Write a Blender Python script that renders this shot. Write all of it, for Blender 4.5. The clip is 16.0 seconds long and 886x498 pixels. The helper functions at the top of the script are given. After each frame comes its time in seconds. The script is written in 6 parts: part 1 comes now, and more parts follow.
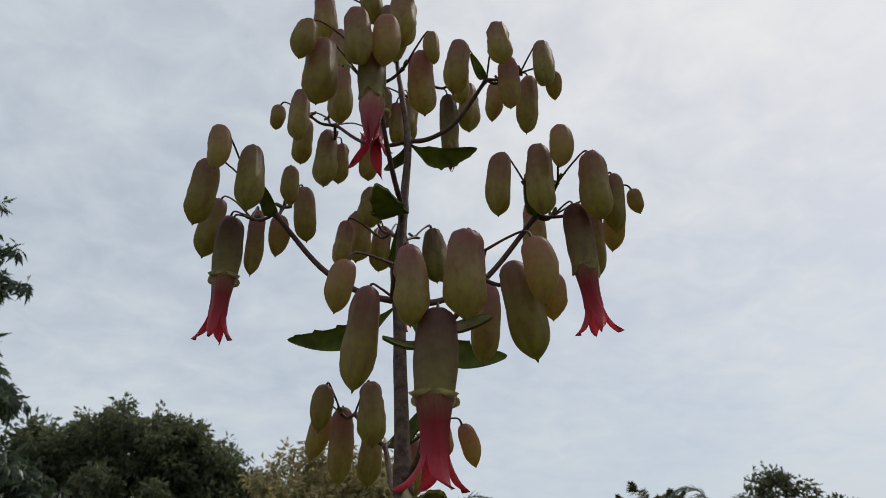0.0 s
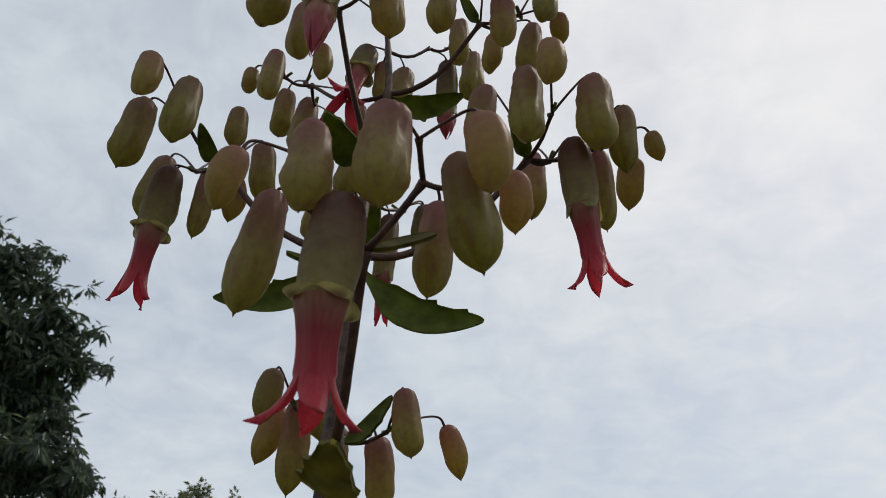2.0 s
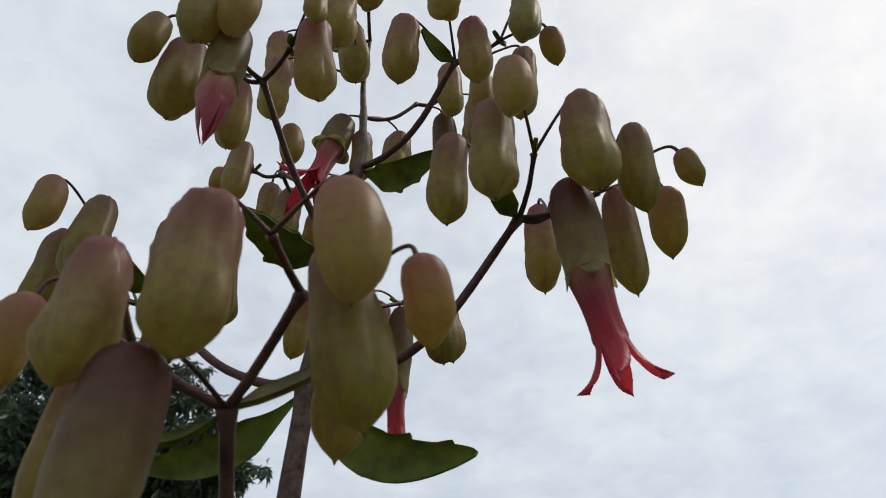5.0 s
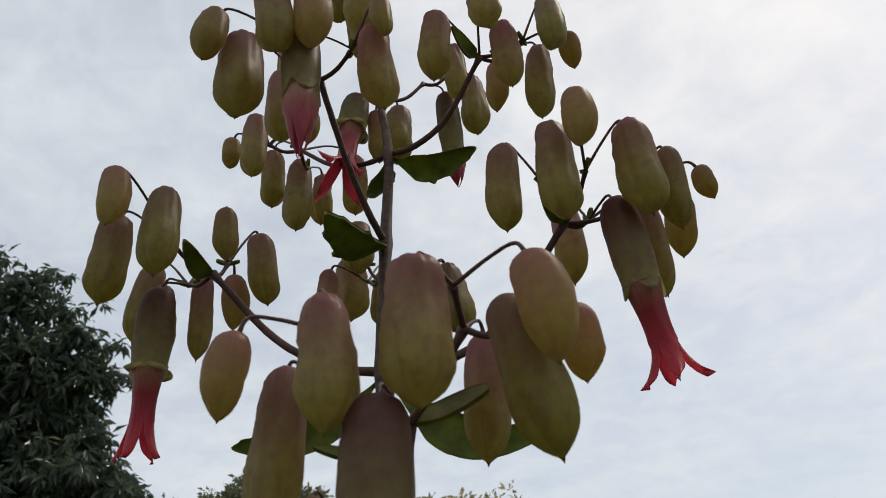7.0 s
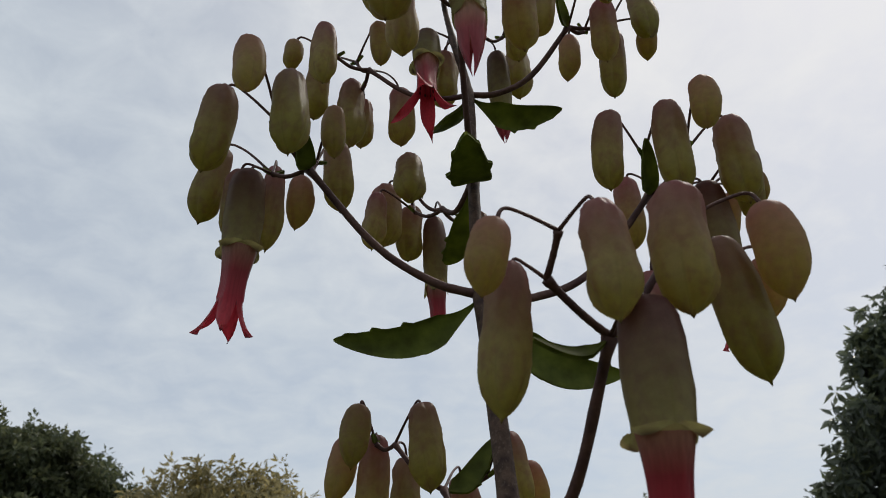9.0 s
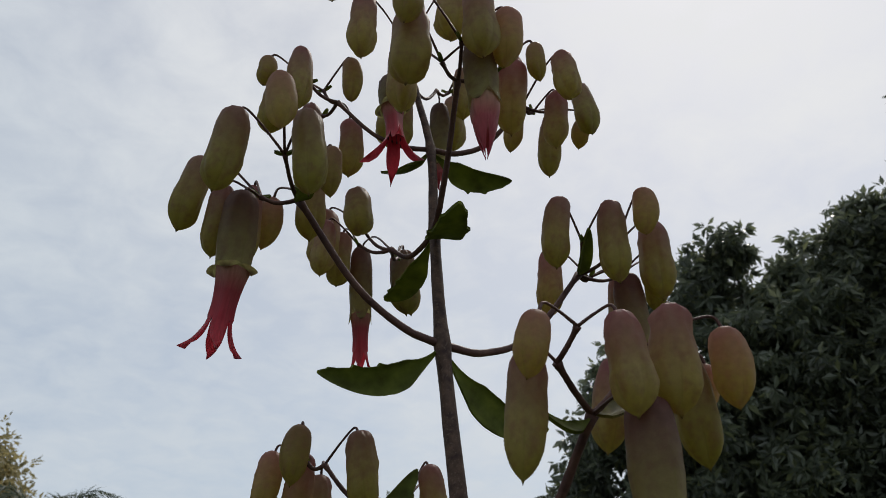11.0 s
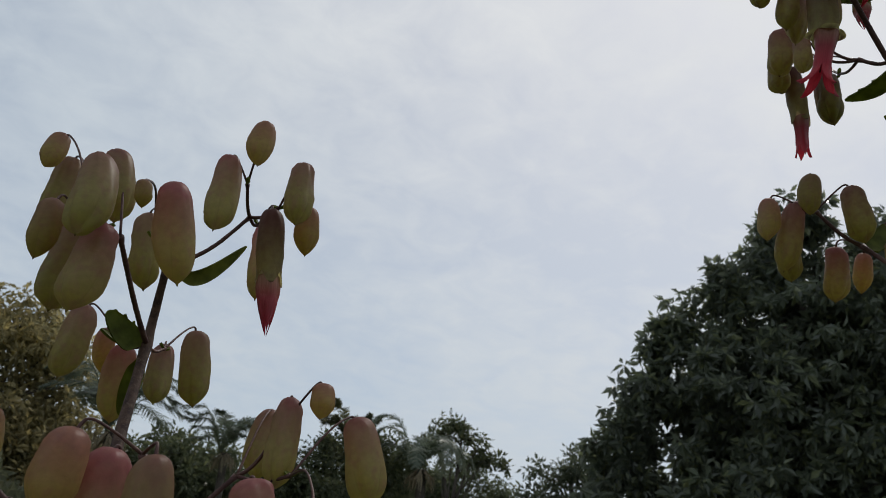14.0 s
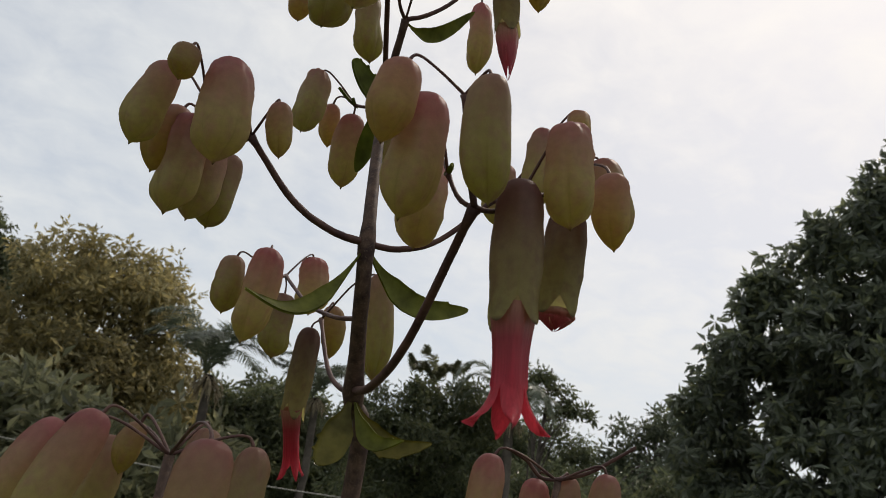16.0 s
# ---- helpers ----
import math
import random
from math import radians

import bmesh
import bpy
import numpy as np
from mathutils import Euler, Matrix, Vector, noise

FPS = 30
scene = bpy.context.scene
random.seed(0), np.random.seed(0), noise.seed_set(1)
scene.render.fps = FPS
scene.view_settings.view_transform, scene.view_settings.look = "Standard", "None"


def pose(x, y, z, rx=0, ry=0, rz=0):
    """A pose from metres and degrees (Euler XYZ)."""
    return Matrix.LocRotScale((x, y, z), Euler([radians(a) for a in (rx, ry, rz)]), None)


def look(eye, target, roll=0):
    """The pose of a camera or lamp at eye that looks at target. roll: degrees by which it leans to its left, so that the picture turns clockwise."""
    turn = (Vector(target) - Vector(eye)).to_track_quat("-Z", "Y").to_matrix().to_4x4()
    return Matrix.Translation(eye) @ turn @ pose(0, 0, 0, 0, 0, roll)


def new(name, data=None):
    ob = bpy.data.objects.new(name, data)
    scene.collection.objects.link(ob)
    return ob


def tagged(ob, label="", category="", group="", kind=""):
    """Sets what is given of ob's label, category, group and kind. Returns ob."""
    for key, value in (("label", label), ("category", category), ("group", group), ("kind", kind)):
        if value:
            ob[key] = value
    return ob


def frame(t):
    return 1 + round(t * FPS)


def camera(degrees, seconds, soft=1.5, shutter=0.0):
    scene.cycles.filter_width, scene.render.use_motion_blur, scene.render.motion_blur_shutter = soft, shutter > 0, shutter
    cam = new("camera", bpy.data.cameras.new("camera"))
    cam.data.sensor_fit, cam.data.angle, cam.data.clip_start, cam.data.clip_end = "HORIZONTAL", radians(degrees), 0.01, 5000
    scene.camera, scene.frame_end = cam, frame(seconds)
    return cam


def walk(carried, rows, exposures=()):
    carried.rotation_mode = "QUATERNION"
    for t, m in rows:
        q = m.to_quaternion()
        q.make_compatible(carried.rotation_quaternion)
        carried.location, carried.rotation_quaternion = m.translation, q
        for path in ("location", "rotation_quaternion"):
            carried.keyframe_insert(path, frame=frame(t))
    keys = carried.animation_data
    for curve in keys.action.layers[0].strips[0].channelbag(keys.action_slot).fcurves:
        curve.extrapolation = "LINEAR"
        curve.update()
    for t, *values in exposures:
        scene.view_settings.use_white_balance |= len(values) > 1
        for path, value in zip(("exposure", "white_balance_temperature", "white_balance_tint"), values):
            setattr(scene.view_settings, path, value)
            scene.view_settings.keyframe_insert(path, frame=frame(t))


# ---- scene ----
cam = camera(59.0, 16.0, soft=0.75)
cam.data.dof.use_dof, cam.data.dof.focus_distance, cam.data.dof.aperture_fstop = True, 0.32, 42.0
PATH = [
    (0, 0.0012, 0.0018, 1.2483, 117.15, 1.05, 0.70),
    (0.5, -0.0029, 0.0271, 1.2295, 119.81, 0.27, 1.24),
    (1, 0.0043, 0.0565, 1.2193, 121.81, -0.43, 1.68),
    (1.5, 0.0281, 0.0824, 1.2248, 121.97, -2.00, 3.68),
    (2, 0.0411, 0.0923, 1.2327, 123.59, -1.76, 5.49),
    (2.5, 0.0444, 0.0989, 1.2382, 124.04, -1.69, 7.23),
    (3, 0.0577, 0.1172, 1.2430, 125.65, -1.96, 9.21),
    (3.5, 0.0722, 0.1315, 1.2625, 125.94, -1.51, 13.20),
    (4, 0.0744, 0.1410, 1.2730, 127.07, -1.04, 16.55),
    (4.5, 0.0782, 0.1527, 1.2824, 128.19, -0.11, 18.43),
    (4.7, 0.0810, 0.1574, 1.2824, 128.30, 0.38, 19.12),
    (6.8, 0.0360, 0.1016, 1.3052, 121.11, 5.82, 11.07),
    (7, 0.0328, 0.1002, 1.2947, 120.72, 5.31, 10.42),
    (7.5, 0.0224, 0.0979, 1.2710, 119.39, 4.73, 9.70),
    (8, -0.0026, 0.0937, 1.2662, 118.88, 3.66, 6.19),
    (8.5, -0.0405, 0.0911, 1.2739, 119.12, 3.01, -0.80),
    (9, -0.0667, 0.0952, 1.2792, 118.36, 1.52, -7.21),
    (9.2, -0.0732, 0.0944, 1.2808, 118.30, 0.27, -11.12),
    (11.3, -0.1596, 0.0738, 1.2867, 117.31, -0.74, -28.66),
    (11.5, -0.1706, 0.0701, 1.2847, 117.28, -1.49, -30.97),
    (12, -0.1781, 0.0817, 1.2679, 117.27, -2.23, -33.88),
    (12.5, -0.2087, 0.0921, 1.2430, 117.75, -3.34, -32.60),
    (13, -0.2632, 0.1033, 1.2141, 117.16, -5.14, -29.59),
    (13.5, -0.3181, 0.1102, 1.1852, 115.02, -6.77, -27.10),
    (14, -0.3548, 0.1271, 1.1526, 112.99, -7.76, -25.18),
    (14.5, -0.3850, 0.1334, 1.1323, 111.43, -9.05, -23.20),
    (15, -0.3976, 0.1350, 1.1104, 110.34, -9.15, -22.32),
    (15.5, -0.3968, 0.1506, 1.0874, 108.92, -9.21, -20.63),
    (16, -0.3935, 0.1784, 1.0547, 109.23, -10.21, -19.73),
]
LOOK = [
    (0.0, 0.18, 6650, 11), (1.5, 0.22, 6670, 11), (3.5, 0.38, 6740, 11), (4.7, 0.45, 6740, 11), (7.0, 0.38, 6820, 12), (8.0, 0.4, 6820, 12),
    (9.0, 0.17, 6640, 11), (11.3, 0.13, 6560, 11), (12.5, 0.07, 6540, 11), (13.0, -0.03, 6420, 10), (14.5, 0.08, 6540, 10), (15.0, 0.13, 6680, 11), (16.0, 0.4, 7110, 13),
]
walk(cam, [(t, pose(x, y, z, rx, ry, rz)) for t, x, y, z, rx, ry, rz in PATH], LOOK)

# ---- light: hazy bright sky, veiled sun ahead and to the right ----
SUN_EL, SUN_AZ = 54.0, 54.0
world = bpy.data.worlds.new("hazy_sky")
scene.world = world
world.use_nodes = True


def sky_nodes():
    nt = world.node_tree
    nt.nodes.clear()
    N = nt.nodes.new
    out, bg, sky = N("ShaderNodeOutputWorld"), N("ShaderNodeBackground"), N("ShaderNodeTexSky")
    sky.sky_type, sky.sun_disc = "NISHITA", False
    sky.sun_elevation, sky.sun_rotation = radians(SUN_EL), radians(SUN_AZ)
    sky.air_density, sky.dust_density, sky.ozone_density = 1.0, 1.2, 2.0
    tc, sep = N("ShaderNodeTexCoord"), N("ShaderNodeSeparateXYZ")
    nt.links.new(tc.outputs["Generated"], sep.inputs[0])
    add = N("ShaderNodeMath"); add.operation = "ADD"; add.inputs[1].default_value = 0.22
    mx = N("ShaderNodeMath"); mx.operation = "MAXIMUM"; mx.inputs[1].default_value = 0.05
    nt.links.new(sep.outputs["Z"], add.inputs[0]); nt.links.new(add.outputs[0], mx.inputs[0])
    comb = N("ShaderNodeCombineXYZ")
    for k in ("X", "Y"):
        d = N("ShaderNodeMath"); d.operation = "DIVIDE"
        nt.links.new(sep.outputs[k], d.inputs[0]); nt.links.new(mx.outputs[0], d.inputs[1])
        nt.links.new(d.outputs[0], comb.inputs[k])
    # broad veils and fine mackerel ripples of cloud
    big, fine = N("ShaderNodeTexNoise"), N("ShaderNodeTexNoise")
    big.inputs["Scale"].default_value, big.inputs["Detail"].default_value, big.inputs["Distortion"].default_value = 1.3, 4.0, 0.2
    fine.inputs["Scale"].default_value, fine.inputs["Detail"].default_value, fine.inputs["Distortion"].default_value = 9.0, 7.0, 0.4
    fine.inputs["Roughness"].default_value = 0.6
    nt.links.new(comb.outputs[0], big.inputs["Vector"]); nt.links.new(comb.outputs[0], fine.inputs["Vector"])
    mix = N("ShaderNodeMix"); mix.data_type = "FLOAT"; mix.inputs[0].default_value = 0.42
    nt.links.new(big.outputs["Fac"], mix.inputs[2]); nt.links.new(fine.outputs["Fac"], mix.inputs[3])
    ramp = N("ShaderNodeMapRange")
    ramp.inputs["From Min"].default_value, ramp.inputs["From Max"].default_value = 0.4, 0.6
    ramp.inputs["To Min"].default_value, ramp.inputs["To Max"].default_value = 0.68, 0.98
    nt.links.new(mix.outputs[0], ramp.inputs["Value"])
    # cloud brightness: white veil, brighter towards the veiled sun
    sunv = Vector((math.sin(radians(SUN_AZ)) * math.cos(radians(SUN_EL)), math.cos(radians(SUN_AZ)) * math.cos(radians(SUN_EL)), math.sin(radians(SUN_EL))))
    dot = N("ShaderNodeVectorMath"); dot.operation = "DOT_PRODUCT"; dot.inputs[1].default_value = sunv
    nt.links.new(tc.outputs["Generated"], dot.inputs[0])
    glow = N("ShaderNodeMapRange")
    glow.inputs["From Min"].default_value, glow.inputs["From Max"].default_value = 0.55, 1.0
    glow.interpolation_type = "SMOOTHSTEP"
    nt.links.new(dot.outputs["Value"], glow.inputs["Value"])
    white = N("ShaderNodeMix"); white.data_type = "RGBA"
    white.inputs[6].default_value, white.inputs[7].default_value = (*CLOUD_FAR, 1), (*CLOUD_NEAR, 1)
    nt.links.new(glow.outputs[0], white.inputs[0])
    dim = N("ShaderNodeVectorMath"); dim.operation = "SCALE"; dim.inputs["Scale"].default_value = SKY_STRENGTH
    nt.links.new(sky.outputs[0], dim.inputs[0])
    blend = N("ShaderNodeMix"); blend.data_type = "RGBA"
    nt.links.new(ramp.outputs[0], blend.inputs[0])
    nt.links.new(dim.outputs[0], blend.inputs[6]); nt.links.new(white.outputs[2], blend.inputs[7])
    # the sky dims away from the sun
    away = N("ShaderNodeMapRange"); away.interpolation_type = "SMOOTHSTEP"
    away.inputs["From Min"].default_value, away.inputs["From Max"].default_value = -0.55, 0.25
    away.inputs["To Min"].default_value, away.inputs["To Max"].default_value = 0.88, 1.0
    nt.links.new(dot.outputs["Value"], away.inputs["Value"])
    faded = N("ShaderNodeVectorMath"); faded.operation = "SCALE"
    nt.links.new(blend.outputs[2], faded.inputs[0]); nt.links.new(away.outputs[0], faded.inputs["Scale"])
    nt.links.new(faded.outputs[0], bg.inputs["Color"]); bg.inputs["Strength"].default_value = 1.0
    nt.links.new(bg.outputs[0], out.inputs[0])


SKY_STRENGTH, CLOUD_FAR, CLOUD_NEAR = 0.085, (0.525, 0.585, 0.64), (0.725, 0.737, 0.75)
sky_nodes()
sun_lamp = new("sun", bpy.data.lights.new("sun", "SUN"))
sun_lamp.data.energy, sun_lamp.data.angle, sun_lamp.data.color = 1.2, radians(12), (1.0, 0.95, 0.87)
sun_lamp.matrix_world = look((0, 0, 0), (-math.sin(radians(SUN_AZ)) * math.cos(radians(SUN_EL)), -math.cos(radians(SUN_AZ)) * math.cos(radians(SUN_EL)), -math.sin(radians(SUN_EL))))


# ---- materials ----
def base_material(name, rough=0.5, spec=0.4):
    m = bpy.data.materials.new(name)
    m.use_nodes = True
    nt = m.node_tree
    nt.nodes.clear()
    out, p = nt.nodes.new("ShaderNodeOutputMaterial"), nt.nodes.new("ShaderNodeBsdfPrincipled")
    p.inputs["Roughness"].default_value = rough
    p.inputs["Specular IOR Level"].default_value = spec
    nt.links.new(p.outputs[0], out.inputs[0])
    return m, nt, p, out


def ramp_node(nt, stops):
    r = nt.nodes.new("ShaderNodeValToRGB")
    e = r.color_ramp.elements
    while len(e) < len(stops):
        e.new(0.5)
    for el, (pos, col) in zip(e, stops):
        el.position, el.color = pos, (*col, 1)
    return r


def noise_node(nt, scale, detail=4.0, coord="Object", rough=0.5):
    tc, n = nt.nodes.new("ShaderNodeTexCoord"), nt.nodes.new("ShaderNodeTexNoise")
    n.inputs["Scale"].default_value, n.inputs["Detail"].default_value, n.inputs["Roughness"].default_value = scale, detail, rough
    nt.links.new(tc.outputs[coord], n.inputs["Vector"])
    return n


def mixed(nt, a, b, fac, mode="MIX"):
    m = nt.nodes.new("ShaderNodeMix")
    m.data_type, m.blend_type = "RGBA", mode
    for socket, v in ((m.inputs[0], fac), (m.inputs[6], a), (m.inputs[7], b)):
        if isinstance(v, (int, float)):
            socket.default_value = v
        elif isinstance(v, tuple):
            socket.default_value = (*v, 1)
        else:
            nt.links.new(v, socket)
    return m.outputs[2]


def through_light(nt, p, out, colour, amount):
    """Thin living tissue: part of the light comes through."""
    tr, mx = nt.nodes.new("ShaderNodeBsdfTranslucent"), nt.nodes.new("ShaderNodeMixShader")
    nt.links.new(colour, tr.inputs["Color"])
    mx.inputs[0].default_value = amount
    nt.links.new(p.outputs[0], mx.inputs[1]); nt.links.new(tr.outputs[0], mx.inputs[2])
    nt.links.new(mx.outputs[0], out.inputs[0])


def bump(nt, p, height, strength, distance):
    b = nt.nodes.new("ShaderNodeBump")
    b.inputs["Strength"].default_value, b.inputs["Distance"].default_value = strength, distance
    nt.links.new(height, b.inputs["Height"]); nt.links.new(b.outputs[0], p.inputs["Normal"])


def calyx_material(name, top, shoulder, middle, low, flush):
    m, nt, p, out = base_material(name, 0.42, 0.4)
    tc, sep = nt.nodes.new("ShaderNodeTexCoord"), nt.nodes.new("ShaderNodeSeparateXYZ")
    nt.links.new(tc.outputs["Generated"], sep.inputs[0])
    info = nt.nodes.new("ShaderNodeObjectInfo")
    even = nt.nodes.new("ShaderNodeMapping"); even.inputs["Scale"].default_value = (1.0, 1.0, 5.0)
    nt.links.new(tc.outputs["Object"], even.inputs[0])
    wob, speck, skin = (nt.nodes.new("ShaderNodeTexNoise") for _ in range(3))
    for node, sc, de in ((wob, 1.1, 3.0), (speck, 22.0, 3.0), (skin, 3.0, 5.0)):
        node.inputs["Scale"].default_value, node.inputs["Detail"].default_value = sc, de
        nt.links.new(even.outputs[0], node.inputs["Vector"])
    # height along the calyx, pushed up or down by each one's own ripeness and by blotches
    a = nt.nodes.new("ShaderNodeMath"); a.operation = "MULTIPLY_ADD"
    a.inputs[1].default_value, a.inputs[2].default_value = 0.35, -0.17
    nt.links.new(wob.outputs["Fac"], a.inputs[0])
    b = nt.nodes.new("ShaderNodeMath"); b.operation = "ADD"
    nt.links.new(sep.outputs["Z"], b.inputs[0]); nt.links.new(a.outputs[0], b.inputs[1])
    c = nt.nodes.new("ShaderNodeMath"); c.operation = "MULTIPLY_ADD"
    c.inputs[1].default_value, c.inputs[2].default_value = 0.26, -0.13
    nt.links.new(info.outputs["Random"], c.inputs[0])
    d = nt.nodes.new("ShaderNodeMath"); d.operation = "ADD"
    nt.links.new(b.outputs[0], d.inputs[0]); nt.links.new(c.outputs[0], d.inputs[1])
    r = ramp_node(nt, [(0.0, low), (0.48, middle), (0.81, shoulder), (1.0, top)])
    nt.links.new(d.outputs[0], r.inputs[0])
    # lengthwise streaks
    mp = nt.nodes.new("ShaderNodeMapping"); mp.inputs["Scale"].default_value = (0.9, 0.9, 4.0)
    nt.links.new(tc.outputs["Object"], mp.inputs[0])
    st = nt.nodes.new("ShaderNodeTexNoise"); st.inputs["Scale"].default_value = 2.2; st.inputs["Detail"].default_value = 4.0
    nt.links.new(mp.outputs[0], st.inputs["Vector"])
    sm = nt.nodes.new("ShaderNodeMapRange")
    sm.inputs["From Min"].default_value, sm.inputs["From Max"].default_value = 0.44, 0.7
    sm.inputs["To Min"].default_value, sm.inputs["To Max"].default_value = 0.0, 0.5
    nt.links.new(st.outputs["Fac"], sm.inputs["Value"])
    col = mixed(nt, r.outputs[0], flush, sm.outputs[0])
    sp = nt.nodes.new("ShaderNodeMapRange")
    sp.inputs["From Min"].default_value, sp.inputs["From Max"].default_value = 0.3, 0.7
    sp.inputs["To Min"].default_value, sp.inputs["To Max"].default_value = 0.95, 1.04
    nt.links.new(speck.outputs["Fac"], sp.inputs["Value"])
    col = mixed(nt, col, sp.outputs[0], 1.0, "MULTIPLY")
    blot = nt.nodes.new("ShaderNodeMapRange")
    blot.inputs["From Min"].default_value, blot.inputs["From Max"].default_value = 0.32, 0.68
    blot.inputs["To Min"].default_value, blot.inputs["To Max"].default_value = 0.93, 1.06
    nt.links.new(skin.outputs["Fac"], blot.inputs["Value"])
    col = mixed(nt, col, blot.outputs[0], 1.0, "MULTIPLY")
    # faint green seams where the four valves meet, below the middle
    so = nt.nodes.new("ShaderNodeSeparateXYZ")
    nt.links.new(tc.outputs["Object"], so.inputs[0])
    ang, twice, sine, size, both = (nt.nodes.new("ShaderNodeMath") for _ in range(5))
    ang.operation, twice.operation, sine.operation, size.operation, both.operation = "ARCTAN2", "MULTIPLY", "COSINE", "ABSOLUTE", "MULTIPLY"
    twice.inputs[1].default_value = 2.0
    nt.links.new(so.outputs["Y"], ang.inputs[0]); nt.links.new(so.outputs["X"], ang.inputs[1])
    nt.links.new(ang.outputs[0], twice.inputs[0]); nt.links.new(twice.outputs[0], sine.inputs[0]); nt.links.new(sine.outputs[0], size.inputs[0])
    seam = nt.nodes.new("ShaderNodeMapRange")
    seam.inputs["From Min"].default_value, seam.inputs["From Max"].default_value = 0.02, 0.14
    seam.inputs["To Min"].default_value, seam.inputs["To Max"].default_value = 0.22, 0.0
    nt.links.new(size.outputs[0], seam.inputs["Value"])
    below = nt.nodes.new("ShaderNodeMapRange")
    below.inputs["From Min"].default_value, below.inputs["From Max"].default_value = 0.3, 0.5
    below.inputs["To Min"].default_value, below.inputs["To Max"].default_value = 1.0, 0.0
    nt.links.new(sep.outputs["Z"], below.inputs["Value"])
    nt.links.new(seam.outputs[0], both.inputs[0]); nt.links.new(below.outputs[0], both.inputs[1])
    col = mixed(nt, col, SEAM, both.outputs[0])
    # dried brown point
    nib = nt.nodes.new("ShaderNodeMapRange")
    nib.inputs["From Min"].default_value, nib.inputs["From Max"].default_value = 0.008, 0.035
    nib.inputs["To Min"].default_value, nib.inputs["To Max"].default_value = 0.85, 0.0
    nt.links.new(sep.outputs["Z"], nib.inputs["Value"])
    col = mixed(nt, col, (0.09, 0.05, 0.035), nib.outputs[0])
    hs = nt.nodes.new("ShaderNodeHueSaturation")
    v = nt.nodes.new("ShaderNodeMapRange")
    v.inputs["To Min"].default_value, v.inputs["To Max"].default_value = 0.82, 1.15
    nt.links.new(info.outputs["Random"], v.inputs["Value"])
    nt.links.new(v.outputs[0], hs.inputs["Value"]); nt.links.new(col, hs.inputs["Color"])
    nt.links.new(hs.outputs[0], p.inputs["Base Color"])
    bump(nt, p, skin.outputs["Fac"], 0.06, 0.006)
    through_light(nt, p, out, hs.outputs[0], CALYX_THROUGH)
    return m


CALYX_THROUGH, SEAM = 0.69, (0.26, 0.25, 0.07)
CALYX = calyx_material("calyx_skin", (0.345, 0.165, 0.165), (0.36, 0.225, 0.165), (0.435, 0.35, 0.15), (0.51, 0.46, 0.12), (0.31, 0.155, 0.115))
CALYX_YOUNG = calyx_material("young_calyx_skin", (0.37, 0.2, 0.16), (0.4, 0.265, 0.155), (0.45, 0.355, 0.14), (0.51, 0.43, 0.11), (0.41, 0.235, 0.155))
CALYX_BLUSH = calyx_material("blushing_calyx_skin", (0.38, 0.165, 0.165), (0.4, 0.265, 0.185), (0.44, 0.37, 0.17), (0.51, 0.47, 0.145), (0.41, 0.235, 0.185))
CALYX_RIPE = calyx_material("ripe_calyx_skin", (0.19, 0.088, 0.078), (0.23, 0.135, 0.095), (0.3, 0.235, 0.11), (0.41, 0.37, 0.135), (0.21, 0.115, 0.085))


def streaked(name, stops, rough, amount, scale=(3.5, 3.5, 1.2), spec=0.35):
    m, nt, p, out = base_material(name, rough, spec)
    tc, sep = nt.nodes.new("ShaderNodeTexCoord"), nt.nodes.new("ShaderNodeSeparateXYZ")
    nt.links.new(tc.outputs["Generated"], sep.inputs[0])
    r = ramp_node(nt, stops)
    nt.links.new(sep.outputs["Z"], r.inputs[0])
    mp = nt.nodes.new("ShaderNodeMapping"); mp.inputs["Scale"].default_value = scale
    nt.links.new(tc.outputs["Object"], mp.inputs[0])
    st = nt.nodes.new("ShaderNodeTexNoise"); st.inputs["Scale"].default_value = 2.0; st.inputs["Detail"].default_value = 4.0
    nt.links.new(mp.outputs[0], st.inputs["Vector"])
    v = nt.nodes.new("ShaderNodeMapRange")
    v.inputs["From Min"].default_value, v.inputs["From Max"].default_value = 0.3, 0.7
    v.inputs["To Min"].default_value, v.inputs["To Max"].default_value = 0.84, 1.12
    nt.links.new(st.outputs["Fac"], v.inputs["Value"])
    col = mixed(nt, r.outputs[0], v.outputs[0], 1.0, "MULTIPLY")
    nt.links.new(col, p.inputs["Base Color"])
    bump(nt, p, st.outputs["Fac"], 0.1, 0.01)
    through_light(nt, p, out, col, amount)
    return m


COROLLA = streaked("corolla_red", [(0.0, (0.08, 0.02, 0.03)), (0.05, (0.56, 0.045, 0.065)), (0.42, (0.46, 0.03, 0.05)), (0.72, (0.34, 0.04, 0.05)), (0.95, (0.36, 0.16, 0.115))], 0.38, 0.4, (5.0, 5.0, 0.9))
CLOSED = streaked("closed_corolla", [(0.0, (0.34, 0.02, 0.05)), (0.6, (0.42, 0.08, 0.09)), (1.0, (0.4, 0.25, 0.15))], 0.4, 0.4)


